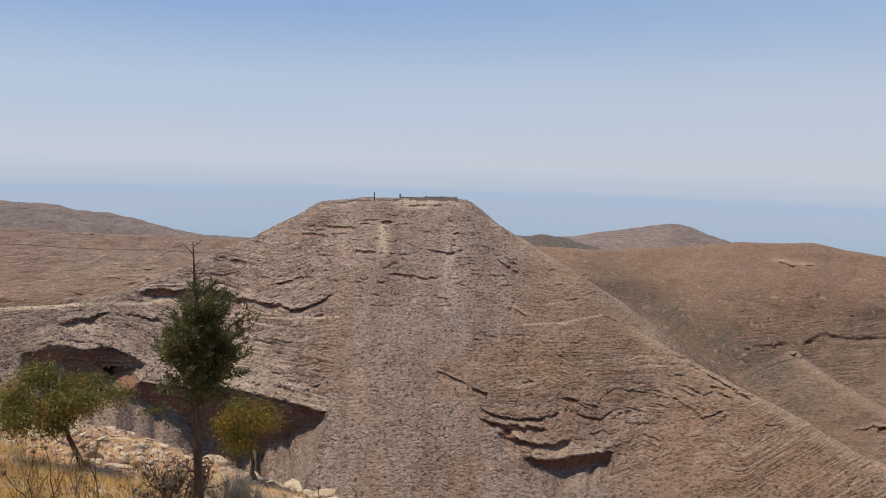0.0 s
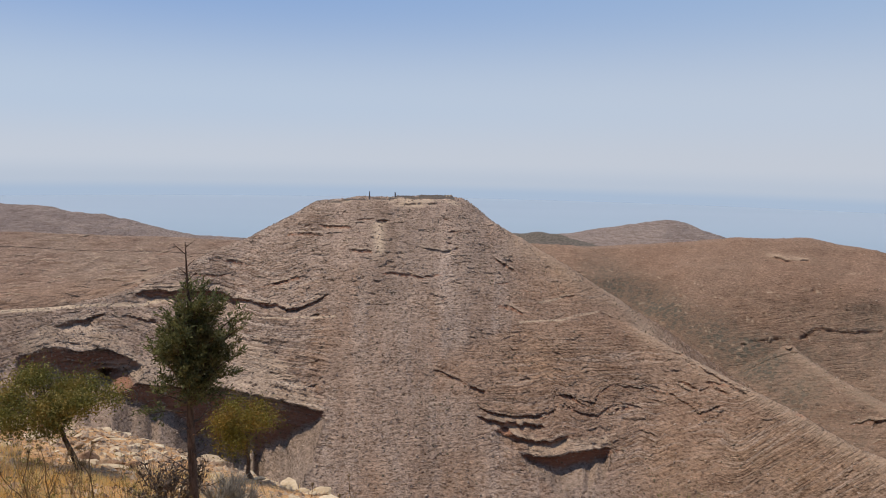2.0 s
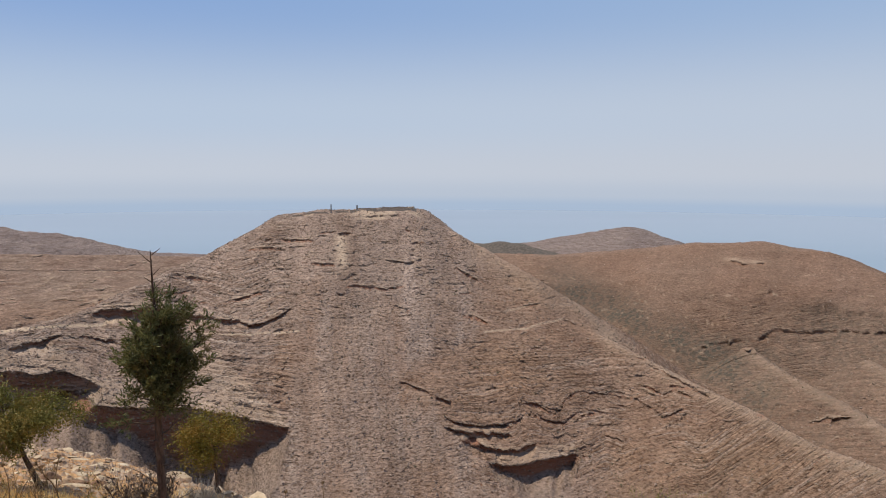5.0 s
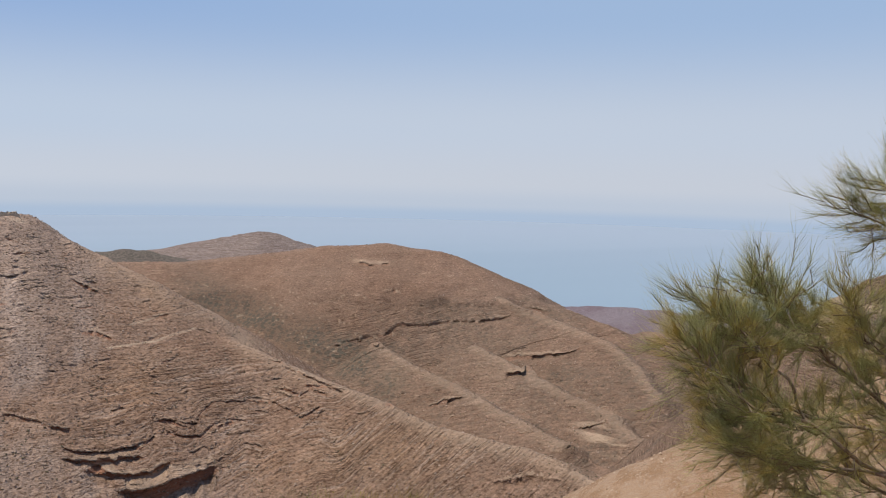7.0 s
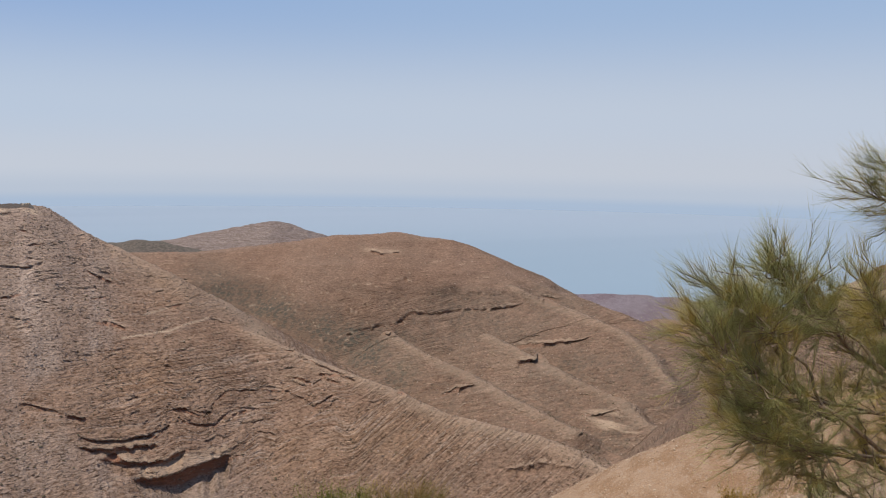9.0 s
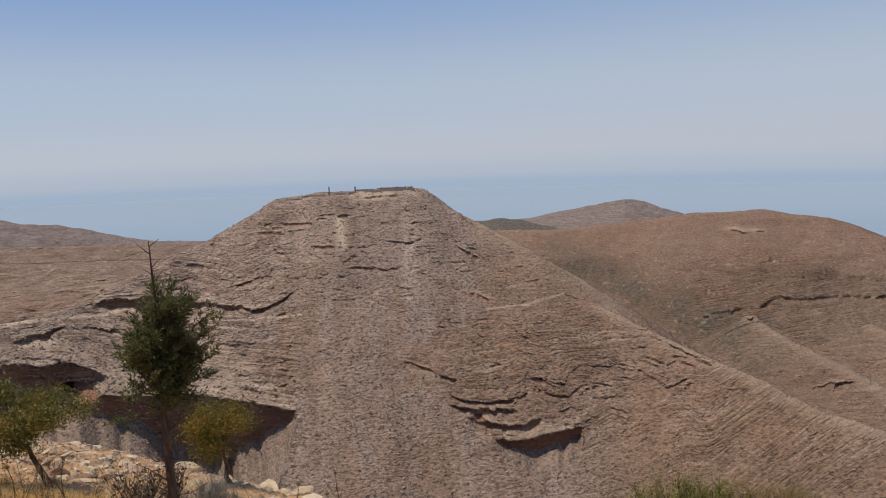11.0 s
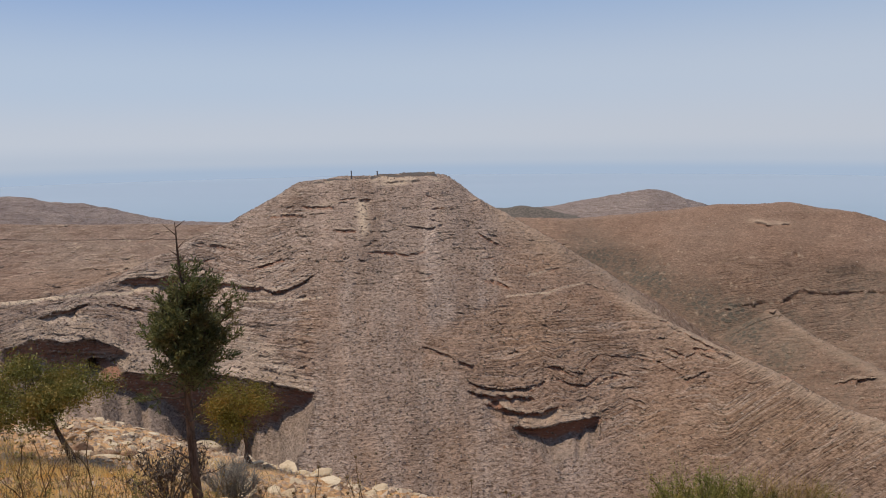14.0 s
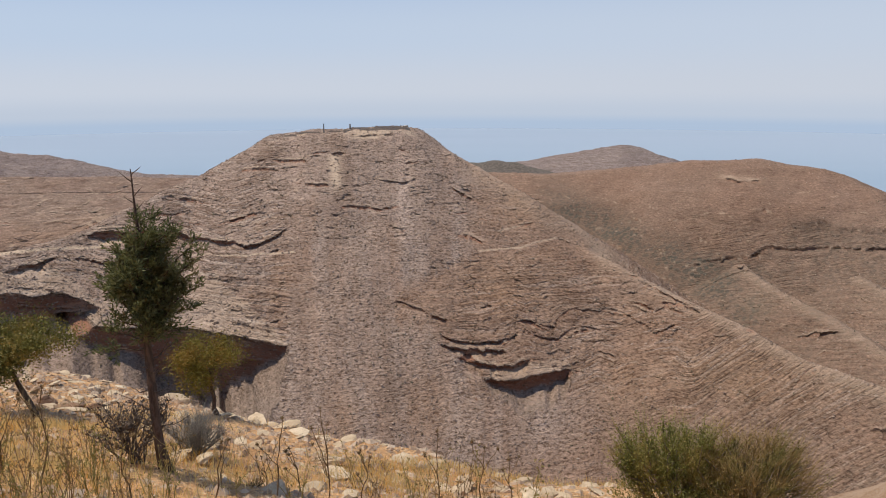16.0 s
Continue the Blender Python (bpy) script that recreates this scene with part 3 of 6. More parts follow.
ledge([(21.83, -145.0, 1.2, 605), (23.37, -141.0, 2.0, 604), (24.56, -137.9, 2.2, 602), (25.43, -136.7, 2.5, 618), (26.0, -135.1, 1.7, 639), (26.95, -127.0, 2.1, 646), (28.7, -127.7, 2.9, 643), (30.69, -124.1, 1.4, 632), (32.71, -122.3, 2.0, 640), (34.76, -118.9, 1.7, 642), (35.87, -115.0, 1.0, 641)], 1.2, 0.2, 1.0)
ledge([(34.97, -142.0, 2.9, 598), (36.51, -138.3, 2.7, 592), (38.2, -134.9, 1.9, 583), (39.9, -131.0, 2.0, 576), (41.03, -125.9, 1.0, 576)], 1.2, 0.2, 1.0)
ledge([(29.32, -159.9, 1.9, 520), (30.4, -156.3, 3.2, 518), (32.1, -150.7, 2.1, 514)], 2.5, 0.2, 1.0)
ledge([(36.31, -111.3, 2.0, 664), (38.45, -114.1, 2.6, 699)], 1.49, 0.35, 0.45)
ledge([(23.63, -81.5, 1.9, 720), (24.82, -84.1, 2.7, 706), (26.32, -82.5, 1.8, 710)], 1.53, 0.35, 0.45)
ledge([(25.21, -102.7, 0.9, 673), (27.11, -101.6, 1.6, 672)], 1.07, 0.35, 0.45)
ledge([(-25.37, -83.9, 0.6, 541), (-23.96, -85.7, 0.9, 538), (-22.06, -87.4, 0.8, 538)], 0.79, 0.35, 0.45)
ledge([(-29.46, -85.6, 0.5, 529), (-28.47, -86.7, 0.8, 526)], 0.74, 0.35, 0.45)
ledge([(13.98, -144.1, 0.6, 424), (15.22, -146.0, 1.1, 427), (16.43, -145.5, 0.9, 433)], 0.87, 0.35, 0.45)
ledge([(8.74, -121.9, 0.5, 438), (9.81, -123.9, 0.8, 439), (10.86, -124.3, 0.5, 444)], 0.73, 0.35, 0.45)
ledge([(7.57, -108.7, 0.6, 457), (8.89, -115.0, 1.2, 451), (9.77, -119.1, 0.5, 448)], 0.89, 0.35, 0.45)
ledge([(12.21, -101.3, 1.1, 503), (12.93, -103.5, 1.7, 504), (13.56, -105.8, 0.8, 504)], 1.12, 0.35, 0.45)
ledge([(-12.76, -118.7, 0.8, 433), (-11.09, -119.2, 0.9, 426), (-9.4, -119.8, 0.9, 423)], 0.79, 0.35, 0.45)
ledge([(-14.4, -110.4, 0.6, 454), (-12.76, -110.8, 0.8, 445), (-11.1, -109.8, 0.7, 442)], 0.72, 0.35, 0.45)
ledge([(-13.17, -126.7, 0.9, 422), (-11.5, -129.3, 1.3, 413), (-9.81, -131.1, 1.0, 408)], 0.95, 0.35, 0.45)
ledge([(-12.75, -132.7, 1.0, 410), (-11.07, -134.6, 1.3, 404), (-9.03, -136.9, 1.0, 396)], 0.97, 0.35, 0.45)
ledge([(-28.6, -100.9, 0.7, 426), (-26.89, -100.9, 1.1, 436), (-25.14, -104.2, 0.9, 439), (-23.34, -109.0, 0.9, 436)], 0.84, 0.35, 0.45)
ledge([(-24.85, -118.0, 0.6, 406), (-23.19, -118.1, 1.1, 416), (-21.51, -120.5, 0.9, 420), (-19.99, -124.1, 0.6, 420)], 0.86, 0.35, 0.45)
ledge([(-27.64, -111.6, 0.7, 411), (-26.24, -111.5, 1.2, 416), (-24.11, -115.8, 1.1, 418), (-21.88, -116.6, 0.7, 426)], 0.89, 0.35, 0.45)


def mesh_object(name, verts, faces, material, smooth_shading=True):
    me = bpy.data.meshes.new(name)
    me.vertices.add(len(verts))
    me.vertices.foreach_set("co", np.asarray(verts, np.float32).ravel())
    faces = np.asarray(faces, np.int32)
    k = faces.shape[1]
    me.loops.add(faces.size)
    me.loops.foreach_set("vertex_index", faces.ravel())
    me.polygons.add(len(faces))
    me.polygons.foreach_set("loop_start", np.arange(0, faces.size, k, dtype=np.int32))
    me.polygons.foreach_set("loop_total", np.full(len(faces), k, np.int32))
    me.polygons.foreach_set("use_smooth", np.full(len(faces), smooth_shading))
    me.update(calc_edges=True)
    if material:
        me.materials.append(material)
    return new(name, me)


def bands(*stretches):
    out = []
    for start, end, step, growth in stretches:
        v = start
        while v < end:
            out.append(v)
            v += max(step, v * growth)
    return np.array(out)


rings = np.concatenate([[0.0, 0.12, 0.3], bands((0.5, 30, 0.0, 0.045), (30, 80, 0, 0.03), (80, 300, 0, 0.03), (300, 380, 1.2, 0), (380, 600, 0.8, 0), (600, 620, 1.0, 0), (620, 820, 1.6, 0), (820, 2700, 0, 0.022))])
turns = np.concatenate([np.arange(-34, 80, 0.122), np.arange(80, 326, 3.0)])
B, Rr = np.meshgrid(turns, rings)
X, Y = Rr * np.sin(np.radians(B)), Rr * np.cos(np.radians(B))
CREASE = []
Z, OWN = land_height(X, Y, CREASE)
GULLY = CREASE[0]
NR, NC = Z.shape


FOOTPATHS = [([(-30.49, -86.2, 452), (-28.52, -87.8, 458), (-25.95, -89.7, 470), (-23.63, -91.7, 479), (-21.42, -94.5, 488), (-19.07, -93.8, 488)], 0.75),
             ([(-16.01, -101.7, 485), (-13.99, -100.2, 472), (-11.11, -99.6, 462), (-7.75, -97.8, 455)], 0.5),
             ([(6.24, -102.2, 468), (7.72, -102.3, 476), (9.4, -102.8, 489), (11.06, -101.0, 495), (12.12, -100.6, 504)], 0.42),
             ([(7.65, -93.9, 496), (8.7, -93.3, 502), (9.82, -91.5, 506)], 0.4)]


# Beds of the main hill, from the top down: the bed's own level, then its height by bearing, arched and folded as it crops out.
BEDS = [
    (-35, [(-34, -35), (46, -35)]),
    (-75, [(-34, -78), (-22, -78), (-20, -77), (-17.6, -74), (-16.3, -72.4), (-15.2, -74.2), (-14.1, -77), (-12.7, -79.7), (-11.7, -78.2), (-10.5, -74), (-9.2, -70),
           (-6, -72), (0, -75), (10, -78), (18, -95), (46, -120)]),
    (-92, [(-34, -84), (-22.2, -87), (-19.1, -87), (-16.5, -88.4), (-15, -93.2), (-13.5, -95), (-11, -95.9), (-9.4, -92.5), (-8, -88), (-6, -90), (-4, -91.3), (0, -94.4),
           (2.5, -96), (6.3, -99), (8.5, -102.6), (14, -106), (19, -112), (46, -135)]),
    (-112, [(-34, -98), (-27.3, -94.2), (-25.7, -95.9), (-24.3, -94.7), (-22.2, -98.4), (-20.8, -101.7), (-14.8, -110.3), (-8.8, -112.7), (0, -114.5), (4.2, -115.5),
            (8.8, -116.1), (14, -119), (19, -117), (46, -145)]),
    (-124, [(-34, -106), (-27.3, -101.7), (-26, -101.3), (-24.1, -105), (-22.4, -108.4), (-21, -114), (-15, -120.7), (-12.2, -122.9), (-8.9, -125), (-4.5, -121), (0, -120.7),
            (2, -124), (3.3, -126), (6.4, -126), (8.6, -124), (9.9, -128), (12.9, -129), (15.5, -131), (18, -127), (19.1, -121.6), (22, -125), (46, -155)]),
    (-136, [(-34, -122), (-25.8, -117.5), (-24, -116.3), (-22.6, -118.5), (-21.6, -121.7), (-19, -127.3), (-15.9, -130.5), (-11, -134.8), (-8.8, -137), (-4, -137), (0, -134),
            (2.6, -135.5), (4.2, -137.6), (6.4, -139.7), (8.2, -140.4), (8.85, -139), (9.2, -133.4), (10.2, -135.7), (11.3, -139.1), (11.8, -139.2), (12.3, -135.2), (13, -133.9),
            (14.7, -136.2), (17.2, -135.8), (18.8, -131), (20.4, -128.2), (22, -129.3), (46, -165)]),
    (-149, [(-34, -136), (-20, -141), (-9, -150), (0, -147), (4.9, -143.8), (6.4, -146.7), (7.8, -148.8), (9.1, -149.6), (10.2, -148.4), (13.3, -151.5), (14.8, -149.6),
            (15.6, -148.4), (16.7, -151), (17.7, -148.8), (19.4, -145), (20.6, -141.9), (21.4, -137), (22.3, -135), (46, -180)]),
    (-215, [(-34, -215), (46, -215)]),
]


def bed_levels():
    """Which bed crops out at each place of the land."""
    level = Z.copy()
    marks = np.array([b[0] for b in BEDS][::-1], float)
    heights = np.stack([np.interp(turns, *np.array(b[1], float).T) for b in BEDS][::-1])
    heights = np.minimum.accumulate(heights[::-1], axis=0)[::-1] + np.arange(len(BEDS))[:, None] * 0.02
    for j in np.nonzero((turns > -34) & (turns < 46))[0]:
        level[:, j] = np.interp(Z[:, j], heights[:, j], marks)
    ribs = Z - 4.3 * (B - 21)
    east = smooth(20.0, 23.0, B + 0.03 * (Z + 140))
    level = level * (1 - east) + ribs * east
    dome = Z - 2.8 * np.maximum(B - 21, 0) * smooth(-100, -116, Z)
    level = np.where(OWN <= 1, level, np.where((OWN <= 6), dome, Z))
    level = np.where(B < 60, level, Z)
    return level + 0.8 * fbm(X * 0.03, Y * 0.03, 3, 62)


def zone_masks():
    """Where scree, dark scrub and the footpaths lie, with rib shading painted into gullies and spur crests."""
    main = (OWN <= 1)
    left = np.interp(Z, [-165, -155, -138, -118, -75, -50], [-17, -13, -9.0, -8.0, -6, -5])
    right = np.interp(Z, [-165, -150, -135, -121, -112, -104, -75, -50], [9, 6.5, 2.6, -0.5, 1.5, 6, 5, 8])
    wob = 2.2 * fbm(B * 0.5, Z * 0.04, 5, 41) + 1.6 * fbm(B * 1.6, Z * 0.09, 4, 43)
    chute = smooth(-1.2, 1.2, B - left + 0.35 * wob) * smooth(-1.6, 1.6, right - B + 0.7 * wob) * smooth(-44, -70, Z)
    streak = smooth(-0.5, 0.5, fbm(B * 0.75 + Z * 0.006, Z * 0.012, 4, 44, 0.6))
    upper = smooth(-110, -70, Z + 10 * wob) * smooth(10, 2, B + wob) * 0.8
    foot = np.exp(-(((B - 11.5) / 3.6) ** 2 + ((Z + 170) / 13.0) ** 2)) * 0.9
    scree = np.clip(np.maximum(np.maximum(chute * (0.30 + 0.70 * streak), upper), foot), 0, 1) * main
    west = smooth(-8, -11, B + wob) * main * 0.75
    scree = np.maximum(scree, west)
    on_dome = (OWN >= 2) & (OWN <= 6)
    dark = smooth(0.0, 0.6, fbm(X * 0.012, Y * 0.012, 4, 51)) * 0.2 * on_dome
    strip = smooth(9, 13, B) * smooth(30, 25, B) * np.exp(-((Z - np.interp(B, [10, 14, 19, 22, 26], [-108, -122, -138, -146, -152])) / 18.0) ** 2) * on_dome
    dark = np.maximum(dark, 1.15 * strip * (0.8 + 0.5 * fbm(X * 0.05, Y * 0.05, 3, 52)))
    # Gullies darkened for their scrub and to paint shade between the ribs.
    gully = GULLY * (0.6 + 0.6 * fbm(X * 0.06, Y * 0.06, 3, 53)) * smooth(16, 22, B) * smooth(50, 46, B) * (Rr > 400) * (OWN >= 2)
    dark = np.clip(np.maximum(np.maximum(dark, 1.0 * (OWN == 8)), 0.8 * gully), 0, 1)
    cover = 0.30 * smooth(14, 20, B) * main + 0.58 * on_dome * smooth(-98, -114, Z) * (0.5 + 0.5 * smooth(20, 30, B))
    dark = np.maximum(dark, cover * (0.7 + 0.5 * fbm(X * 0.03, Y * 0.03, 3, 58)))
    path = np.zeros(Z.shape)
    for pts, width in FOOTPATHS:
        p = np.array(pts)
        cs = (turns > p[0, 0]) & (turns < p[-1, 0])
        zc = np.interp(turns[cs], p[:, 0], p[:, 1]) + 0.35 * fbm(turns[cs] * 1.5, turns[cs] * 0, 3, 71)
        band = smooth(width, width * 0.4, np.abs(Z[:, cs] - zc)) * (np.abs(Rr[:, cs] - np.interp(turns[cs], p[:, 0], p[:, 2])) < 24)
        path[:, cs] = np.maximum(path[:, cs], band * (0.65 + 0.35 * value_noise(turns[cs] * 7, turns[cs] * 0, 72)))
    pale = np.exp(-(((B - 42.6) / 1.9) ** 2 + ((Z + 154.5) / 4.5) ** 2) ** 2) * smooth(-0.15, 0.25, fbm(Z * 0.55 - B * 0.9, B * 0.3, 3, 73)) * (Rr > 300)
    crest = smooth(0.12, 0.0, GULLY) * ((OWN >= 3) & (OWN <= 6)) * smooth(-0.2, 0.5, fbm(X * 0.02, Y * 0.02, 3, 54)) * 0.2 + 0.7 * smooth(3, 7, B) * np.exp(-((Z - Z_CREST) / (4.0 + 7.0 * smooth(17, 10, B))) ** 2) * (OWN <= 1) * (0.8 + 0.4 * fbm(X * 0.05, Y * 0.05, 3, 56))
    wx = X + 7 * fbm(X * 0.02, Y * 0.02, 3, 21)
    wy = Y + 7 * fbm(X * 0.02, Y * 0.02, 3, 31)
    # Pale strips along spur crests paint the light that brings out the ribs.
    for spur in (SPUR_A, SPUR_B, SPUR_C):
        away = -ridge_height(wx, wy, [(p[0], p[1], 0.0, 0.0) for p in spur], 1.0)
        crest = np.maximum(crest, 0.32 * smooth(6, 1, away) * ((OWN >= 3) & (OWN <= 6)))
    rim = 0.6 * smooth(-40, -37.5, Z) * smooth(-9, -6, B) * smooth(2.5, 1, B) * (Rr < 566) * main * smooth(-0.3, 0.4, fbm(X * 0.12, Y * 0.12, 3, 59))
    slab = np.exp(-(((B - 24.9) / 1.5) ** 2) ** 2) * np.exp(-((Z + 82.0 + 0.4 * (B - 24.9)) / 1.6) ** 2) * (OWN == 2) * (0.6 + 0.5 * fbm(X * 0.15, Y * 0.15, 3, 57))
    path = np.maximum(path, 0.55 * slab)
    slide = np.exp(-((B + 4.6 + (Z + 50) * 0.012) / 0.42) ** 2) * smooth(-70, -62, Z) * smooth(-46, -50, Z) * main
    tier = Z + 2.5 * fbm(X * 0.03, Y * 0.03, 3, 88)
    beds = (OWN == 13) * np.exp(-((tier + 54.5) / 1.6) ** 2) + 0.5 * (OWN == 13) * np.exp(-((tier + 66) / 2.5) ** 2)
    dark = np.maximum(dark, (OWN == 13) * (0.55 * np.exp(-((tier + 49.5) / 2.4) ** 2) + 0.75 * np.exp(-((tier + 59) / 2.2) ** 2) + 0.35))
    path = np.maximum(path, 0.6 * beds)
    return scree, dark, np.clip(np.maximum(np.maximum(path, pale * 0.6), np.maximum(np.maximum(slide * 0.75, rim), crest * 0.5)), 0, 1)


def ochre_mask():
    """Patches of bare ochre soil: bearing, height, reach of each, and how strong."""
    out = np.zeros(Z.shape)
    for b, z, rb, rz, share in ((-4.6, -160, 1.6, 9, 0.9), (1.8, -158, 2.6, 11, 0.9), (19.5, -160, 5.0, 11, 0.6), (26.5, -150, 5.5, 12, 0.95), (-11.3, -151, 1.6, 7, 0.7),
                                (9.0, -118, 4.5, 12, 0.6), (-11.5, -117, 2.0, 7, 0.35), (9.5, -84, 2.5, 10, 0.6)):
        out = np.maximum(out, share * np.exp(-(((B - b) / rb) ** 2 + ((Z - z) / rz) ** 2) ** 1.5))
    out = out * (0.75 + 0.6 * fbm(X * 0.05, Y * 0.05, 4, 46)) * (OWN <= 1)
    return np.clip(out + 0.5 * (OWN == 10) * np.exp(-(((Z + 92) / 7.0) ** 2)) * smooth(-17, -22, B), 0, 1)


Z_CREST = np.where(OWN <= 1, Z, -1e3).max(0)[None, :]
scree_mask, dark_mask, path_mask = zone_masks()
ochre = ochre_mask()
scree_mask = scree_mask * (1 - 0.75 * ochre)
rills = fbm(B * 1.6 + Z * 0.01, Z * 0.012, 4, 81, 0.55)
hard = (OWN <= 1) * (1 - scree_mask * 0.8) + 0.9 * ((OWN >= 2) & (OWN <= 7)) + 0.3 * (OWN == 10)
strata = bed_levels()
saw = lambda v: v - np.floor(v)
strength = lambda v, seed: 0.3 + 1.4 * lattice(np.floor(v), np.zeros(v.shape), seed) ** 1.5
west_rock = smooth(-7.5, -9.5, B + 0.8 * fbm(B * 0.6, Z * 0.05, 3, 65)) * (OWN <= 1)
east_rock = smooth(3, 6, B) * smooth(24, 21, B) * smooth(-112, -125, Z) * smooth(-165, -155, Z) * (OWN <= 1)
terraces = 0.32 * smooth(19, 23, B) * (OWN <= 1) + 0.4 * ((OWN >= 2) & (OWN <= 6)) * smooth(-102, -114, Z) * smooth(20, 23, B)
bedded = np.clip(np.maximum(np.maximum(west_rock, 0.5 * east_rock), terraces) + 0.14 * (OWN <= 1) * (1 - scree_mask) + 0.5 * (OWN == 10) + 0.6 * (OWN == 9) + 0.6 * (OWN == 7) + 0.8 * (OWN == 13), 0, 1)
thin, thick = strata / 2.1, strata / 6.3 + 0.3
ledge_shift, lip_mask, recess_red, debris = carve(turns, Rr, Z, smooth(300, 320, Rr) * (Rr < 1000))
bedded = bedded * (1 - debris)
hard = hard * (1 - debris)
scree_mask = np.maximum(scree_mask, 0.7 * debris)
dark_mask = np.maximum(dark_mask, 0.28 * debris)
bed = ((saw(thin) - 0.5) * strength(thin, 3) + (saw(thick) - 0.5) * 1.4 * strength(thick, 7)) * (0.25 + 0.75 * bedded + 0.45 * west_rock) * (1 - 0.35 * smooth(19, 23, B))
patch = 0.35 + 0.9 * smooth(-0.25, 0.35, fbm(X * 0.03, Y * 0.03 + Z * 0.02, 3, 63))
knobs = 0.4 * fbm(B * 2.4, strata * 0.42, 3, 67, 0.7) * (OWN <= 6)
recess_red = recess_red * np.where(OWN <= 1, 0.85, 0.3)
away = smooth(310, 340, Rr)
shift = rills * 1.0 * scree_mask * away * (OWN <= 1) + ledge_shift + (knobs - bed * hard * patch) * away
Rs = Rr + shift
X, Y = Rs * np.sin(np.radians(B)), Rs * np.cos(np.radians(B))


def land_part(name, mask, material, label, category):
    """One piece of the land sheet, out of the quads that the mask picks."""
    i, j = np.nonzero(mask)
    j2 = (j + 1) % NC
    quads = np.stack([i * NC + j, i * NC + j2, (i + 1) * NC + j2, (i + 1) * NC + j], 1)
    used, inv = np.unique(quads, return_inverse=True)
    co = np.stack([X.ravel()[used], Y.ravel()[used], Z.ravel()[used]], 1)
    ob = mesh_object(name, co, inv.reshape(quads.shape)[:, ::-1], material)
    for key, arr in (("scree", scree_mask), ("dark", dark_mask), ("path", np.maximum(path_mask, 0.30 * lip_mask)), ("bedded", bedded), ("strata", strata), ("ochre", ochre), ("recess_red", recess_red)):
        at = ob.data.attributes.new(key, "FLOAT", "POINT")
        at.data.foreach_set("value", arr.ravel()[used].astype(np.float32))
    return tagged(ob, label, category, kind="structure")


kind_of = np.array([OWNER.index(OWNER[k]) if k < len(OWNER) else 99 for k in range(len(LAND) + 2)])[OWN[:-1]]
first = {w: OWNER.index(w) for w in OWNER}
pick = lambda w: kind_of == first[w]
rest = ~(pick("main") | pick("dome") | pick("peak") | pick("far") | pick("left") | pick("coast"))
near_rows = (Rr[:-1] < 150)
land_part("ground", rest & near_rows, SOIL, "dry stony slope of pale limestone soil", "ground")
land_part("valley_ground", rest & ~near_rows, HILL_RED, "bare tan valley slopes below the hills", "ground")
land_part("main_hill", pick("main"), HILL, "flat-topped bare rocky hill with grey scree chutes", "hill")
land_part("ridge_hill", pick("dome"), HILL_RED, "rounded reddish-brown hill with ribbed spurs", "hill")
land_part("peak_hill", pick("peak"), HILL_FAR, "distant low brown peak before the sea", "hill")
land_part("far_hill", pick("far"), HILL_FAR, "far brown ridge with haze painted into its colour", "hill")
land_part("slope_hill", pick("left"), HILL_LEFT, "smooth tan hillside with a faint track", "hill")
land_part("coast_hill", pick("coast"), HILL_COAST, "dark hills at the shore, painted purplish as haze", "hill")

# The sea.
ring = [spot(a, 4930, 0) for a in np.arange(0, 360, 2.5)]
bm = bmesh.new()
bm.faces.new([bm.verts.new((p.x, p.y, -282)) for p in reversed(ring)])
me = bpy.data.meshes.new("sea")
bm.to_mesh(me)
bm.free()
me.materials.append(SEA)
tagged(new("water", me), "calm pale blue sea, painted paler with distance as haze", "sea", kind="structure")


# ---------------------------------------------------------------- tools for things
def bark_material(name, a, b, scale=30.0):
    n = Nodes(name, 0.9, 0.15)
    grain = n.noise(scale, 5, 0.7, n.place((1, 1, 0.25)))
    c = n.mix(n.steps(grain, 0.35, 0.65), a, b)
    c = n.mix(n.steps(n.noise(4.0, 3), 0.55, 0.75, 0, 0.6), c, n.mix(1.0, c, (1.5, 1.45, 1.4, 1), "MULTIPLY"))
    n.bump(grain, 0.7, 0.02)
    return n.colour(c)


def leaf_material(name, a, b, dry, dry_share=0.15, translucent=0.25):
    """Small leaves or twigs, each with its own tint."""
    n = Nodes(name, 0.6, 0.25)
    c = n.mix(n.island(), a, b)
    c = n.mix(n.steps(n.noise(3.0, 2), 0.62 - dry_share, 0.8 - dry_share, 0, 0.8), c, dry)
    n.bsdf.inputs["Transmission Weight"].default_value = 0.0
    n.colour(c)
    back = n.tree.nodes.new("ShaderNodeBsdfTranslucent")
    n.put(back.inputs["Color"], c)
    both = n.tree.nodes.new("ShaderNodeMixShader")
    both.inputs[0].default_value = translucent
    n.put(both.inputs[1], n.bsdf.outputs[0])
    n.put(both.inputs[2], back.outputs[0])
    n.put(n.tree.nodes["Material Output"].inputs["Surface"], both.outputs[0])
    return n.mat


def limestone_material(name, a, b, dirt):
    n = Nodes(name, 0.9, 0.2)
    c = n.mix(n.steps(n.noise(3.0, 5, 0.65), 0.38, 0.64), a, b)
    c = n.mix(n.steps(n.noise(14.0, 4, 0.7), 0.52, 0.7, 0, 0.6), c, dirt)
    c = n.mix(n.math("MULTIPLY", n.chance(), 0.45), c, n.mix(1.0, c, (0.62, 0.56, 0.50, 1), "MULTIPLY"))
    n.bump(n.noise(6.0, 7, 0.7), 0.8, 0.06)
    return n.colour(c)


BARK = bark_material("dark conifer bark", (0.075, 0.05, 0.035, 1), (0.16, 0.11, 0.08, 1))
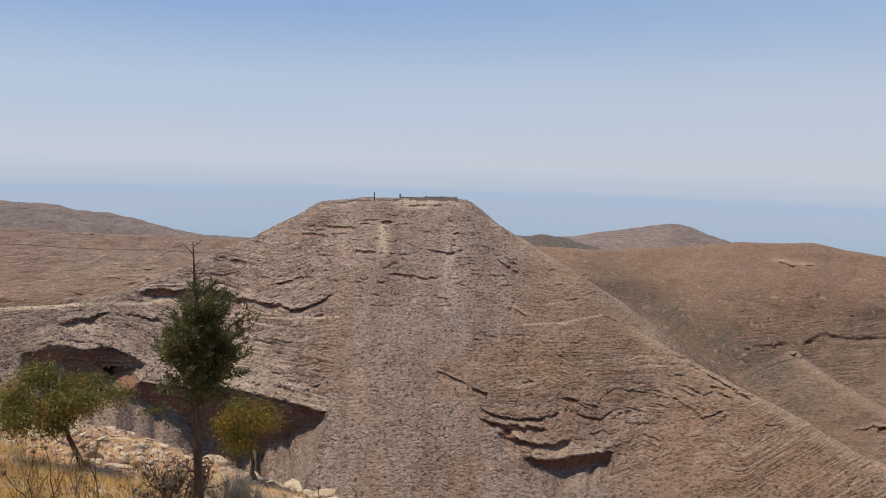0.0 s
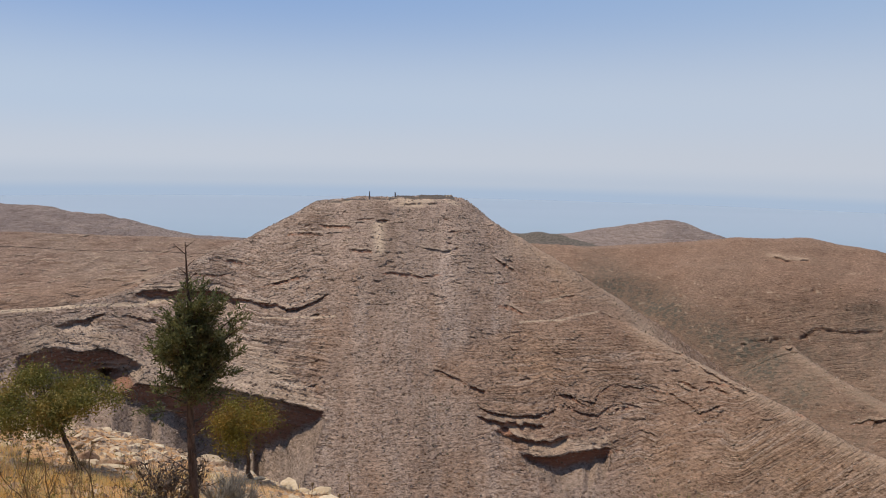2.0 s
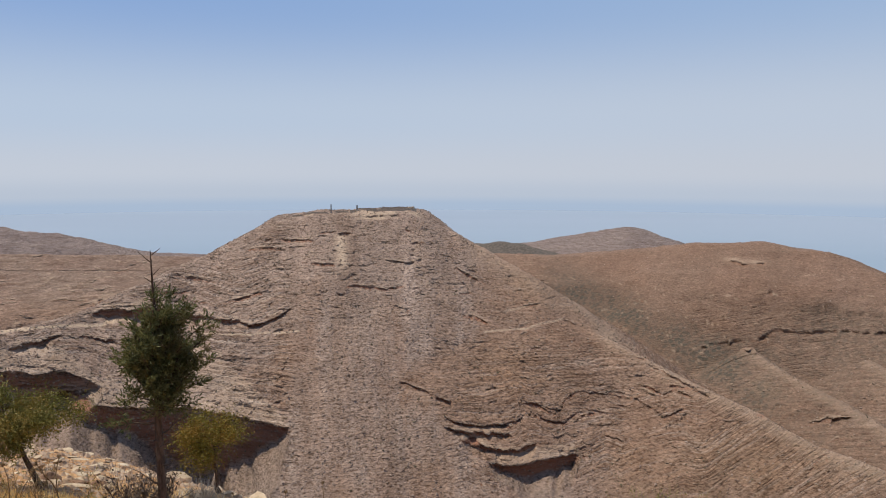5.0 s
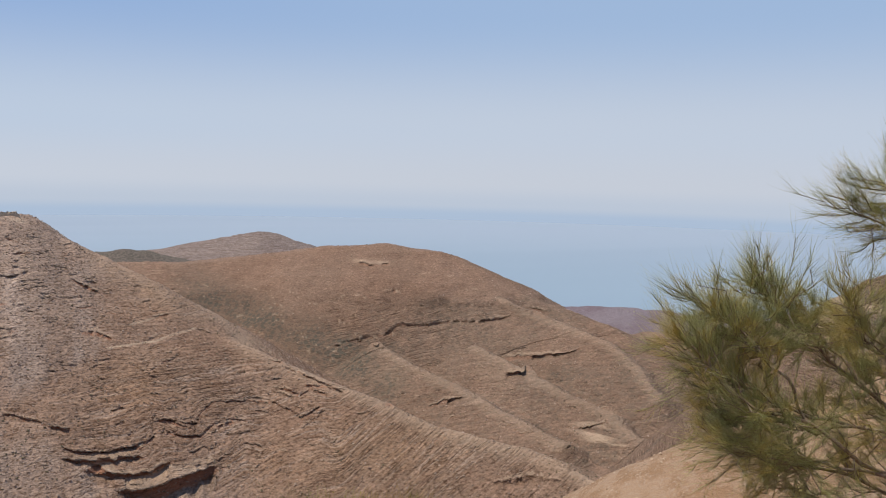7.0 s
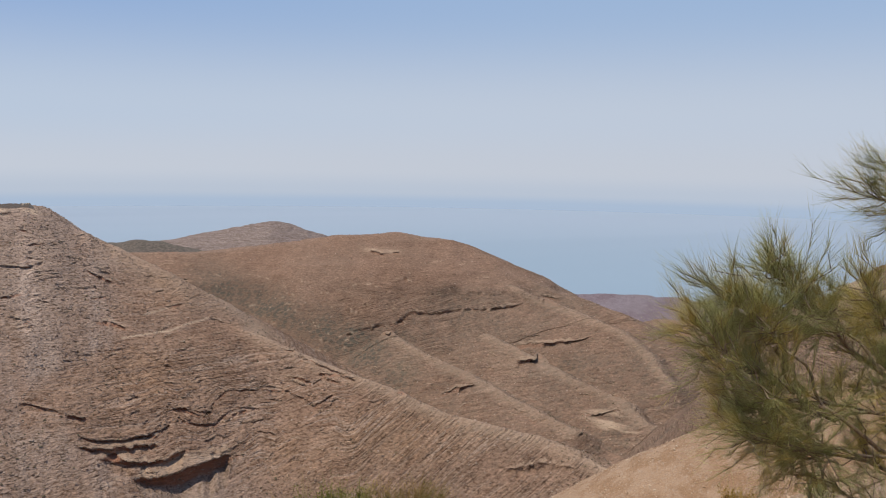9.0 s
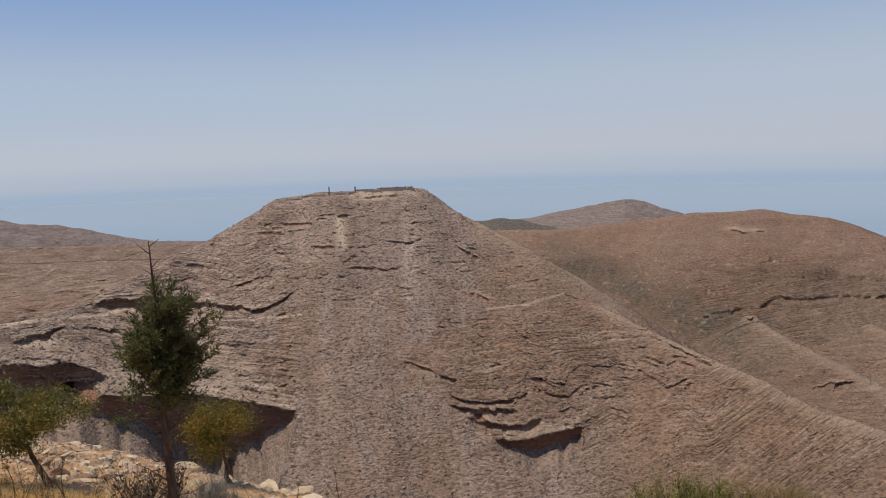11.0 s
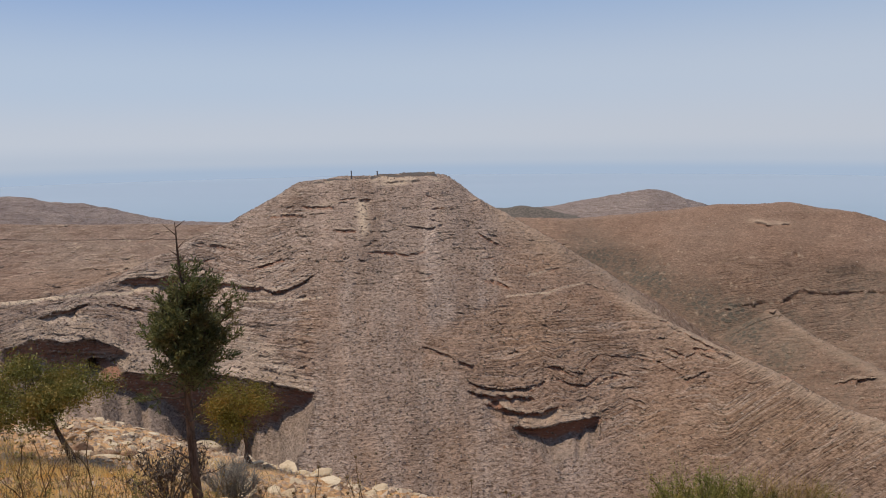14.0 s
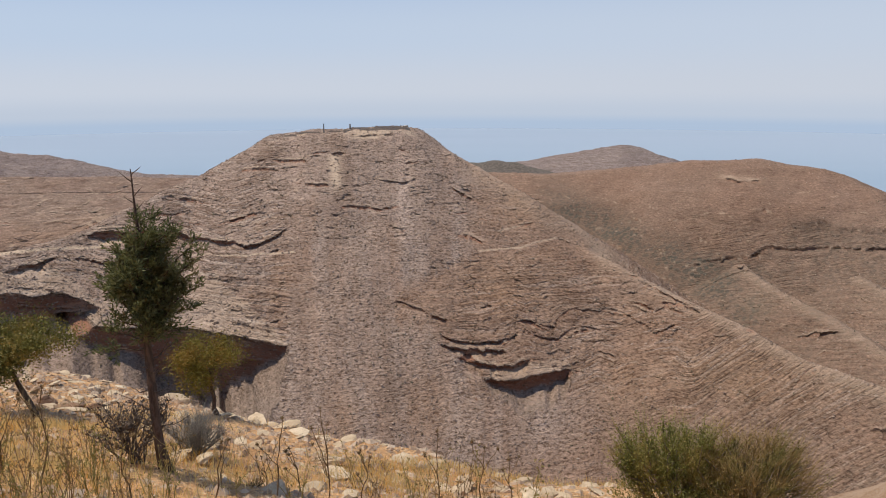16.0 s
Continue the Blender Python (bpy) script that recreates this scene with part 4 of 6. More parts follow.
BARK_GREY = bark_material("grey broom bark", (0.14, 0.10, 0.07, 1), (0.34, 0.27, 0.20, 1))
TWIG_DEAD = bark_material("dead twigs", (0.09, 0.065, 0.05, 1), (0.20, 0.155, 0.12, 1), 60)
TWIG_ASH = bark_material("ash-grey twigs", (0.20, 0.17, 0.14, 1), (0.36, 0.32, 0.27, 1), 60)
STALK = bark_material("dry brown stalk", (0.12, 0.075, 0.035, 1), (0.27, 0.18, 0.09, 1), 60)
NEEDLE = leaf_material("dark conifer foliage", (0.070, 0.078, 0.026, 1), (0.21, 0.21, 0.085, 1), (0.20, 0.16, 0.07, 1), 0.10, 0.35)
CYPRESS = leaf_material("cypress foliage", (0.012, 0.018, 0.009, 1), (0.040, 0.050, 0.024, 1), (0.085, 0.075, 0.038, 1), 0.08, 0.15)
ACACIA = leaf_material("olive-green leaves", (0.10, 0.095, 0.02, 1), (0.24, 0.215, 0.05, 1), (0.32, 0.22, 0.055, 1), 0.16)
YELLOW = leaf_material("yellowing leaves", (0.13, 0.11, 0.018, 1), (0.27, 0.215, 0.04, 1), (0.33, 0.19, 0.035, 1), 0.15)
BROOM = leaf_material("grey-green broom twigs", (0.19, 0.20, 0.065, 1), (0.58, 0.58, 0.27, 1), (0.58, 0.46, 0.14, 1), 0.17, 0.46)
GRASS = leaf_material("golden dry grass", (0.66, 0.35, 0.075, 1), (0.86, 0.59, 0.21, 1), (0.74, 0.58, 0.27, 1), 0.24, 0.5)
STRAW = leaf_material("pale straw", (0.42, 0.33, 0.17, 1), (0.58, 0.48, 0.30, 1), (0.30, 0.20, 0.09, 1), 0.1, 0.3)
WEED = leaf_material("yellow-green weed", (0.20, 0.17, 0.05, 1), (0.36, 0.29, 0.09, 1), (0.40, 0.28, 0.10, 1), 0.2, 0.3)
STRAW_DARK = leaf_material("brown straw", (0.20, 0.125, 0.055, 1), (0.42, 0.29, 0.14, 1), (0.16, 0.10, 0.05, 1), 0.1, 0.25)
OLIVE = leaf_material("brownish olive twigs", (0.12, 0.105, 0.028, 1), (0.30, 0.25, 0.075, 1), (0.36, 0.23, 0.09, 1), 0.26, 0.4)
BUSH_GREEN = leaf_material("olive-green bush leaves", (0.10, 0.10, 0.022, 1), (0.31, 0.285, 0.075, 1), (0.38, 0.28, 0.08, 1), 0.18, 0.42)
LIME = limestone_material("pale limestone", (0.52, 0.39, 0.25, 1), (0.68, 0.54, 0.37, 1), (0.38, 0.25, 0.14, 1))
LIME_RED = limestone_material("rusty limestone", (0.26, 0.15, 0.09, 1), (0.38, 0.25, 0.16, 1), (0.16, 0.09, 0.055, 1))
SCREE = limestone_material("scree stones", (0.30, 0.24, 0.19, 1), (0.44, 0.37, 0.30, 1), (0.20, 0.15, 0.11, 1))
RUIN = limestone_material("weathered ruin stone", (0.40, 0.32, 0.23, 1), (0.55, 0.46, 0.35, 1), (0.22, 0.17, 0.12, 1))
COLUMN = limestone_material("grey column stone", (0.17, 0.16, 0.16, 1), (0.26, 0.245, 0.235, 1), (0.12, 0.11, 0.10, 1))
SCRUB = leaf_material("dry scrub", (0.075, 0.062, 0.034, 1), (0.15, 0.125, 0.070, 1), (0.17, 0.12, 0.065, 1), 0.1, 0.1)


class Shape:
    """Collects tubes, leaves and lumps into one mesh of triangles."""

    def __init__(self):
        self.v, self.f, self.n = [], [], 0

    def add(self, verts, tris):
        self.v.append(np.asarray(verts, float))
        self.f.append(np.asarray(tris, int) + self.n)
        self.n += len(verts)

    def tube(self, points, radii, sides=5):
        pts = np.asarray([tuple(p) for p in points], float)
        k = len(pts)
        way = np.gradient(pts, axis=0)
        way /= np.linalg.norm(way, axis=1)[:, None] + 1e-9
        ref = np.where(np.abs(way[:, 2:3]) > 0.9, np.array([[1.0, 0, 0]]), np.array([[0, 0, 1.0]]))
        u = np.cross(way, ref)
        u /= np.linalg.norm(u, axis=1)[:, None] + 1e-9
        w = np.cross(way, u)
        a = np.arange(sides) / sides * 2 * np.pi
        rad = np.asarray(radii, float)[:, None, None]
        ringv = pts[:, None] + rad * (np.cos(a)[None, :, None] * u[:, None] + np.sin(a)[None, :, None] * w[:, None])
        i, j = np.meshgrid(np.arange(k - 1), np.arange(sides), indexing="ij")
        p, q = (i * sides + j).ravel(), (i * sides + (j + 1) % sides).ravel()
        tris = np.concatenate([np.stack([p, q, q + sides], 1), np.stack([p, q + sides, p + sides], 1)])
        self.add(ringv.reshape(-1, 3), tris)

    def whips(self, starts, ways, lengths, width, bend, rng):
        """Many thin, slightly bent twigs at once, each three-sided with two joints."""
        n = len(starts)
        starts, ways = np.asarray(starts), np.asarray(ways)
        ways = ways / np.linalg.norm(ways, axis=1)[:, None]
        lengths = np.asarray(lengths)[:, None]
        curve = rng.normal(0, 1, (n, 3)) * bend + np.array([0, 0, 1.0]) * bend * 0.8
        mid = starts + ways * lengths * 0.5
        end = starts + ways * lengths + curve * lengths
        u = np.cross(ways, rng.normal(0, 1, (n, 3)))
        u /= np.linalg.norm(u, axis=1)[:, None] + 1e-9
        w = np.cross(ways, u)
        wd = width * rng.uniform(0.7, 1.3, (n, 1))
        rings_v = []
        for c, s in ((starts, 1.0), (mid, 0.75)):
            for k in range(3):
                a = k * 2.094
                rings_v.append(c + wd * s * (math.cos(a) * u + math.sin(a) * w))
        rings_v.append(end)
        verts = np.stack(rings_v, 1).reshape(-1, 3)
        base = np.arange(n)[:, None] * 7
        t = []
        for k in range(3):
            m = (k + 1) % 3
            t += [[k, m, 3 + m], [k, 3 + m, 3 + k], [3 + k, 3 + m, 6]]
        tris = (base[:, None] + np.array(t)[None]).reshape(-1, 3)
        self.add(verts, tris)

    def leaves(self, places, ways, lengths, width, rng):
        """Many small folded leaves: two triangles with a keel."""
        n = len(places)
        places, ways = np.asarray(places), np.asarray(ways)
        ways = ways / (np.linalg.norm(ways, axis=1)[:, None] + 1e-9)
        u = np.cross(ways, rng.normal(0, 1, (n, 3)))
        u /= np.linalg.norm(u, axis=1)[:, None] + 1e-9
        up = np.cross(u, ways)
        ln = np.asarray(lengths)[:, None]
        wd = np.asarray(width).reshape(-1, 1) if np.ndim(width) else width
        mid = places + ways * ln * 0.45
        verts = np.stack([places, mid + u * wd + up * wd * 0.4, places + ways * ln, mid - u * wd + up * wd * 0.4], 1).reshape(-1, 3)
        base = np.arange(n)[:, None, None] * 4
        self.add(verts, (base + np.array([[0, 1, 2], [0, 2, 3]])[None]).reshape(-1, 3))

    def lumps(self, places, sizes, rng, squash=0.7):
        """Many rough stones of eight faces each."""
        n = len(places)
        base = np.array([(1, 0, 0), (0, 1, 0), (-1, 0, 0), (0, -1, 0), (0, 0, 1), (0, 0, -1)], float)
        v = base[None] * rng.uniform(0.6, 1.25, (n, 6, 1)) + rng.normal(0, 0.16, (n, 6, 3))
        a = rng.uniform(0, 6.28, n)
        c, s = np.cos(a)[:, None], np.sin(a)[:, None]
        x, y = v[..., 0] * c - v[..., 1] * s, v[..., 0] * s + v[..., 1] * c
        v = np.stack([x, y * rng.uniform(0.6, 1.1, (n, 1)), v[..., 2] * squash], -1)
        v = v * np.asarray(sizes)[:, None, None] + np.asarray(places)[:, None]
        f = np.array([(0, 1, 4), (1, 2, 4), (2, 3, 4), (3, 0, 4), (1, 0, 5), (2, 1, 5), (3, 2, 5), (0, 3, 5)])
        self.add(v.reshape(-1, 3), (np.arange(n)[:, None, None] * 6 + f[None]).reshape(-1, 3))

    def make(self, name, material, parent=None, label="", smooth_shading=True):
        ob = mesh_object(name, np.concatenate(self.v), np.concatenate(self.f), material, smooth_shading)
        if parent:
            ob.parent = parent
        if label:
            ob["label"] = label
        return ob


def thing(name, place, label, category, group="", turn=0.0):
    ob = new(name)
    ob.matrix_basis = pose(*place, 0, 0, turn)
    ob.empty_display_size = 0.1
    return tagged(ob, label, category, group)


def ground_at(x, y):
    z, _ = land_height(np.array([float(x)]), np.array([float(y)]))
    return float(z[0])


def wander(start, end, steps, wobble, rng):
    """Points of a crooked branch from start to end."""
    a, b = np.asarray(start, float), np.asarray(end, float)
    t = np.linspace(0, 1, steps)[:, None]
    pts = a + (b - a) * t
    off = np.cumsum(rng.normal(0, wobble, (steps, 3)), axis=0)
    return pts + (off - off[-1] * t) * np.linalg.norm(b - a) * (t > 0)


def loose_stone_material():
    n = Nodes("loose pale stones", 0.9, 0.15)
    c = n.mix(n.island(), (0.34, 0.22, 0.135, 1), (0.56, 0.43, 0.31, 1))
    c = n.mix(n.steps(n.noise(20, 3), 0.5, 0.7, 0, 0.5), c, (0.28, 0.19, 0.115, 1))
    return n.colour(c)


def hill_stone_material():
    n = Nodes("hill stones", 0.95, 0.1)
    c = n.mix(n.island(), (0.20, 0.14, 0.105, 1), (0.42, 0.32, 0.245, 1))
    return n.colour(c)


PEBBLE = loose_stone_material()
HILL_STONE = hill_stone_material()


# ---------------------------------------------------------------- trees and shrubs near the camera
def crown_shell(rng, count, centre, radii, low=0.25):
    """Places within a rough egg, more of them towards its skin."""
    d = rng.normal(0, 1, (count, 3))
    d /= np.linalg.norm(d, axis=1)[:, None]
    r = low + (1 - low) * rng.uniform(0, 1, (count, 1)) ** 0.5
    lump = 1 + 0.28 * np.sin(d[:, :1] * 5 + 1.3) * np.sin(d[:, 1:2] * 6) + 0.2 * np.sin(d[:, 2:] * 7 + 2)
    return np.asarray(centre) + d * r * lump * np.asarray(radii), d


def conifer():
    rng = np.random.default_rng(3)
    x, y = -2.32, 7.22
    root = thing("conifer_tree", (x, y, ground_at(x, y) - 0.04), "young dark-green conifer with a bare trunk and thin leader", "tree")
    trunk = Shape()
    line_pts = [(0, 0, 0), (-0.03, 0.0, 0.45), (-0.05, 0.02, 0.95), (-0.05, 0.0, 1.4), (-0.03, 0.02, 2.0), (-0.05, 0.0, 2.5), (-0.07, 0.02, 2.93)]
    trunk.tube(line_pts, [0.054, 0.046, 0.041, 0.036, 0.026, 0.013, 0.004], 8)
    trunk.tube([(0.05, 0.0, -0.02), (0.02, 0, 0.12), (0, 0, 0.3)], [0.05, 0.045, 0.03], 7)
    trunk.make("trunk", BARK, root)
    bones = Shape()
    foliage = Shape()
    tips = []
    hubs, out = crown_shell(rng, 130, (-0.01, 0, 1.90), (0.305, 0.30, 0.44), 0.3)
    for c, d in zip(hubs, out):
        h = min(max(c[2] - rng.uniform(0.15, 0.4), 1.3), 2.4)
        base = np.array([np.interp(h, [0, 0.95, 2.0, 2.6], [0, -0.05, -0.03, -0.05]), 0.0, h])
        pts = wander(base, c + d * 0.05, 6, 0.02, rng)
        bones.tube(pts, np.linspace(0.010, 0.003, 6), 4)
        tips.append(pts)
    for a, h, reach, rise in ((0.15, 1.75, 0.55, 0.36), (-0.2, 1.55, 0.5, 0.30), (0.3, 1.5, 0.42, 0.12), (0.5, 1.42, 0.3, -0.05), (3.3, 1.25, 0.42, 0.0), (3.0, 1.3, 0.36, 0.12), (0.1, 1.9, 0.5, 0.34)):
        base = np.array([-0.04, 0, h])
        pts = wander(base, base + np.array([math.cos(a) * reach, math.sin(a) * reach, rise]), 7, 0.02, rng)
        bones.tube(pts, np.linspace(0.012, 0.003, 7), 4)
        tips.append(pts)
    for k in range(9):
        h = 2.36 + k * 0.065
        base = np.array([np.interp(h, [2.0, 2.6, 3.02], [-0.03, -0.05, -0.07]), 0, h])
        a = k * 2.4
        pts = wander(base, base + np.array([math.cos(a) * 0.13, math.sin(a) * 0.13, 0.10]) * rng.uniform(0.5, 1.2), 4, 0.02, rng)
        bones.tube(pts, np.linspace(0.006, 0.002, 4), 4)
    bones.make("branchwork", BARK, root)
    starts, ways = [], []
    for pts in tips:
        for _ in range(10):
            t = rng.uniform(0.55, 1.0) * (len(pts) - 1)
            i = min(int(t), len(pts) - 2)
            p = pts[i] + (pts[i + 1] - pts[i]) * (t - i)
            d = (pts[-1] - pts[0]) + rng.normal(0, 0.3, 3)
            starts.append(p)
            ways.append(d / np.linalg.norm(d) + np.array([0, 0, 0.35]))
    starts, ways = np.array(starts), np.array(ways)
    sprays = np.repeat(np.arange(len(starts)), 14)
    ways_n = ways / np.linalg.norm(ways, axis=1)[:, None]
    along = rng.uniform(0, 0.13, (len(sprays), 1))
    places = starts[sprays] + ways_n[sprays] * along + rng.normal(0, 0.012, (len(sprays), 3))
    foliage.leaves(places, ways_n[sprays] + rng.normal(0, 0.55, (len(sprays), 3)), rng.uniform(0.03, 0.065, len(sprays)), 0.0075, rng)
    foliage.make("crown", NEEDLE, root, "dense dark-green needle foliage")
    dead = Shape()
    for k in range(14):
        h = rng.uniform(0.3, 1.15)
        base = np.array([np.interp(h, [0, 0.95, 1.4], [0, -0.05, -0.05]), 0, h])
        a = rng.uniform(0, 6.28)
        pts = wander(base, base + np.array([math.cos(a), math.sin(a), rng.uniform(0.1, 0.9)]) * rng.uniform(0.12, 0.34), 5, 0.06, rng)
        dead.tube(pts, np.linspace(0.008, 0.002, 5), 4)
    dead.make("dead_wood", TWIG_DEAD, root, "bare dead side branches")
    return root


def small_tree(place, label, leaf, trunk_line, centre, radii, seed, count, leaf_size):
    rng = np.random.default_rng(seed)
    x, y = place
    root = thing("small_tree", (x, y, ground_at(x, y) - 0.04), label, "tree", "small trees on the slope")
    trunk = Shape()
    k = len(trunk_line)
    trunk.tube(trunk_line, np.linspace(0.05, 0.025, k), 7)
    trunk.make("trunk", BARK, root)
    limbs, crown = Shape(), Shape()
    top = np.array(trunk_line[-1])
    clusters, _ = crown_shell(rng, 24, centre, np.asarray(radii) * 1.08, 0.5)
    for c in clusters:
        pts = wander(top + rng.normal(0, 0.03, 3), c, 6, 0.05, rng)
        limbs.tube(pts, np.linspace(0.016, 0.004, 6), 4)
    limbs.make("branchwork", BARK, root)
    own = rng.integers(0, len(clusters), count)
    d = rng.normal(0, 1, (count, 3)) * np.array([0.125, 0.125, 0.085]) * rng.uniform(0.7, 1.4, (count, 1))
    places = clusters[own] + d
    crown.leaves(places, rng.normal(0, 1, (count, 3)) + np.array([0, 0, 0.3]), rng.uniform(0.6, 1.3, count) * leaf_size, leaf_size * 0.22, rng)
    crown.make("crown", leaf, root)
    return root


def broom_bush():
    """A large broom: crooked leaning stems that end in brushes of thin green whips."""
    rng = np.random.default_rng(11)
    root = thing("broom_bush", (6.75, 2.30, ground_at(6.75, 2.30) - 0.05), "large grey-green broom bush with leaning crooked stems", "bush")
    o = np.array(root.matrix_basis.translation)
    for pts, thick, density, spread, tuft in STEM_LINES:
        wood, twigs = Shape(), Shape()
        pts = np.array(pts) - o
        fine = np.concatenate([wander(pts[i], pts[i + 1], 6, 0.055, rng)[:-1] for i in range(len(pts) - 1)] + [pts[-1:]])
        wood.tube(fine, np.linspace(thick * 0.78, 0.005, len(fine)), 6)
        for _ in range(int(density * 2.0)):
            t = (0.25 + 0.75 * rng.uniform(0, 1) ** 0.75) * (len(fine) - 1)
            i = min(int(t), len(fine) - 2)
            p = fine[i] + (fine[i + 1] - fine[i]) * (t - i)
            head = fine[min(i + 4, len(fine) - 1)] - fine[max(i - 2, 0)]
            head = head / (np.linalg.norm(head) + 1e-9)
            d = head * 0.7 + rng.normal(0, spread * 1.6, 3) + np.array([0, 0, 0.08])
            d /= np.linalg.norm(d)
            length = rng.uniform(0.16, 0.54) * tuft
            side = wander(p, p + d * length, 5, 0.10, rng)
            wood.tube(side, np.linspace(0.0055, 0.0022, 5), 3)
            n = int(50 * tuft) + 4
            s = rng.uniform(0.15, 1.0, n) * 4
            j = np.minimum(s.astype(int), 3)
            starts = side[j] + (side[j + 1] - side[j]) * (s - j)[:, None]
            ways = d + rng.normal(0, 0.34, (n, 3)) + np.array([0, 0, 0.25])
            twigs.whips(starts, ways, rng.uniform(0.10, 0.32, n), 0.0010, 0.06, rng)
        stem = wood.make("stem", BARK_GREY, root)
        twigs.make("twig_brush", BROOM, stem, "thin grey-green leafless twigs")
    return root


OUTER_STEMS = [
    ([(6.54, 2.45, -2.84), (5.73, 2.96, -2.22), (5.04, 3.36, -1.81), (4.51, 3.76, -1.58), (4.35, 3.95, -1.24)], 0.03, 30, 0.5, 0.95),
    ([(5.04, 3.36, -1.81), (4.87, 3.61, -1.42), (4.73, 3.8, -1.16), (4.58, 3.98, -1.04)], 0.018, 36, 0.45, 0.9),
    ([(5.73, 2.96, -2.22), (5.14, 3.2, -2.11), (4.74, 3.45, -2.1), (4.44, 3.68, -2.01)], 0.02, 28, 0.5, 0.9),
    ([(5.98, 2.89, -2.11), (5.78, 3.08, -1.63), (5.66, 3.31, -1.27), (5.55, 3.49, -0.99)], 0.02, 34, 0.45, 0.9),
]
INNER_STEMS = [
    ([(6.34, 2.58, -1.85), (6.26, 2.77, -1.49), (6.19, 2.92, -1.16)], 0.018, 26, 0.42, 0.9),
    ([(6.35, 2.26, -1.77), (6.32, 2.33, -1.36), (6.25, 2.52, -1.01)], 0.018, 26, 0.42, 0.9),
    ([(6.55, 2.44, -2.87), (6.34, 2.55, -2.39), (5.98, 2.89, -2.11), (5.58, 3.24, -1.63), (5.2, 3.66, -1.28), (4.97, 3.99, -1.19)], 0.036, 46, 0.42, 1.0),
    ([(6.54, 2.45, -2.84), (5.94, 2.76, -2.21), (5.35, 3.24, -1.84), (4.83, 3.67, -1.61), (4.49, 3.94, -1.44)], 0.028, 34, 0.45, 1.0),
]
MIDDLE_STEMS = [
    ([(6.48, 2.49, -2.87), (5.85, 2.95, -2.44), (5.24, 3.41, -2.2), (4.76, 3.76, -2.0)], 0.03, 32, 0.45, 1.0),
    ([(6.32, 2.62, -2.87), (5.51, 3.16, -2.62), (4.94, 3.69, -2.4)], 0.025, 16, 0.35, 0.6),
    ([(6.91, 1.73, -2.68), (6.61, 2.09, -2.17), (6.34, 2.58, -1.85), (6.07, 2.94, -1.45), (5.92, 3.25, -1.19)], 0.034, 34, 0.4, 0.95),
    ([(6.91, 1.76, -2.63), (6.71, 2.09, -1.56), (6.51, 2.39, -1.01), (6.23, 2.83, -0.66), (6.0, 3.31, -0.41), (5.78, 3.69, -0.24)], 0.036, 42, 0.32, 0.95),
]
UPPER_STEMS = [
    ([(6.51, 2.39, -1.06), (6.3, 2.67, -0.6), (6.1, 3.11, -0.25), (5.92, 3.45, -0.07)], 0.022, 40, 0.38, 0.85),
    ([(6.91, 1.76, -2.63), (6.82, 2.1, -1.38), (6.69, 2.5, -0.55), (6.59, 2.75, 0.02), (6.57, 2.8, 0.41)], 0.028, 58, 0.3, 0.85),
    ([(6.82, 2.1, -1.38), (6.73, 2.38, -0.44), (6.67, 2.55, 0.13), (6.64, 2.63, 0.51)], 0.02, 46, 0.32, 0.8),
    ([(7.01, 1.76, -2.71), (6.63, 2.01, -2.1), (6.35, 2.26, -1.77), (6.12, 2.57, -1.47)], 0.03, 36, 0.42, 0.9),
]
SIDE_STEMS = [
    ([(7.01, 1.76, -2.66), (6.92, 1.72, -1.99), (6.75, 1.98, -1.44), (6.67, 2.24, -1.19)], 0.03, 22, 0.4, 0.9),
    ([(5.58, 3.24, -1.63), (5.32, 3.48, -1.26), (5.16, 3.73, -1.07), (5.08, 3.83, -0.91)], 0.02, 34, 0.3, 0.95),
    ([(5.35, 3.24, -1.84), (4.89, 3.59, -1.84), (4.59, 3.81, -1.84)], 0.018, 24, 0.45, 0.95),
    ([(7.01, 1.76, -2.66), (6.85, 1.66, -2.15), (6.68, 1.78, -1.78), (6.45, 2.0, -1.58)], 0.022, 26, 0.42, 0.85),
    ([(7.05, 1.72, -2.66), (6.98, 1.52, -2.2), (6.86, 1.5, -1.85), (6.7, 1.62, -1.62)], 0.020, 20, 0.42, 0.75),
]
STEM_LINES = OUTER_STEMS + INNER_STEMS + MIDDLE_STEMS + UPPER_STEMS + SIDE_STEMS


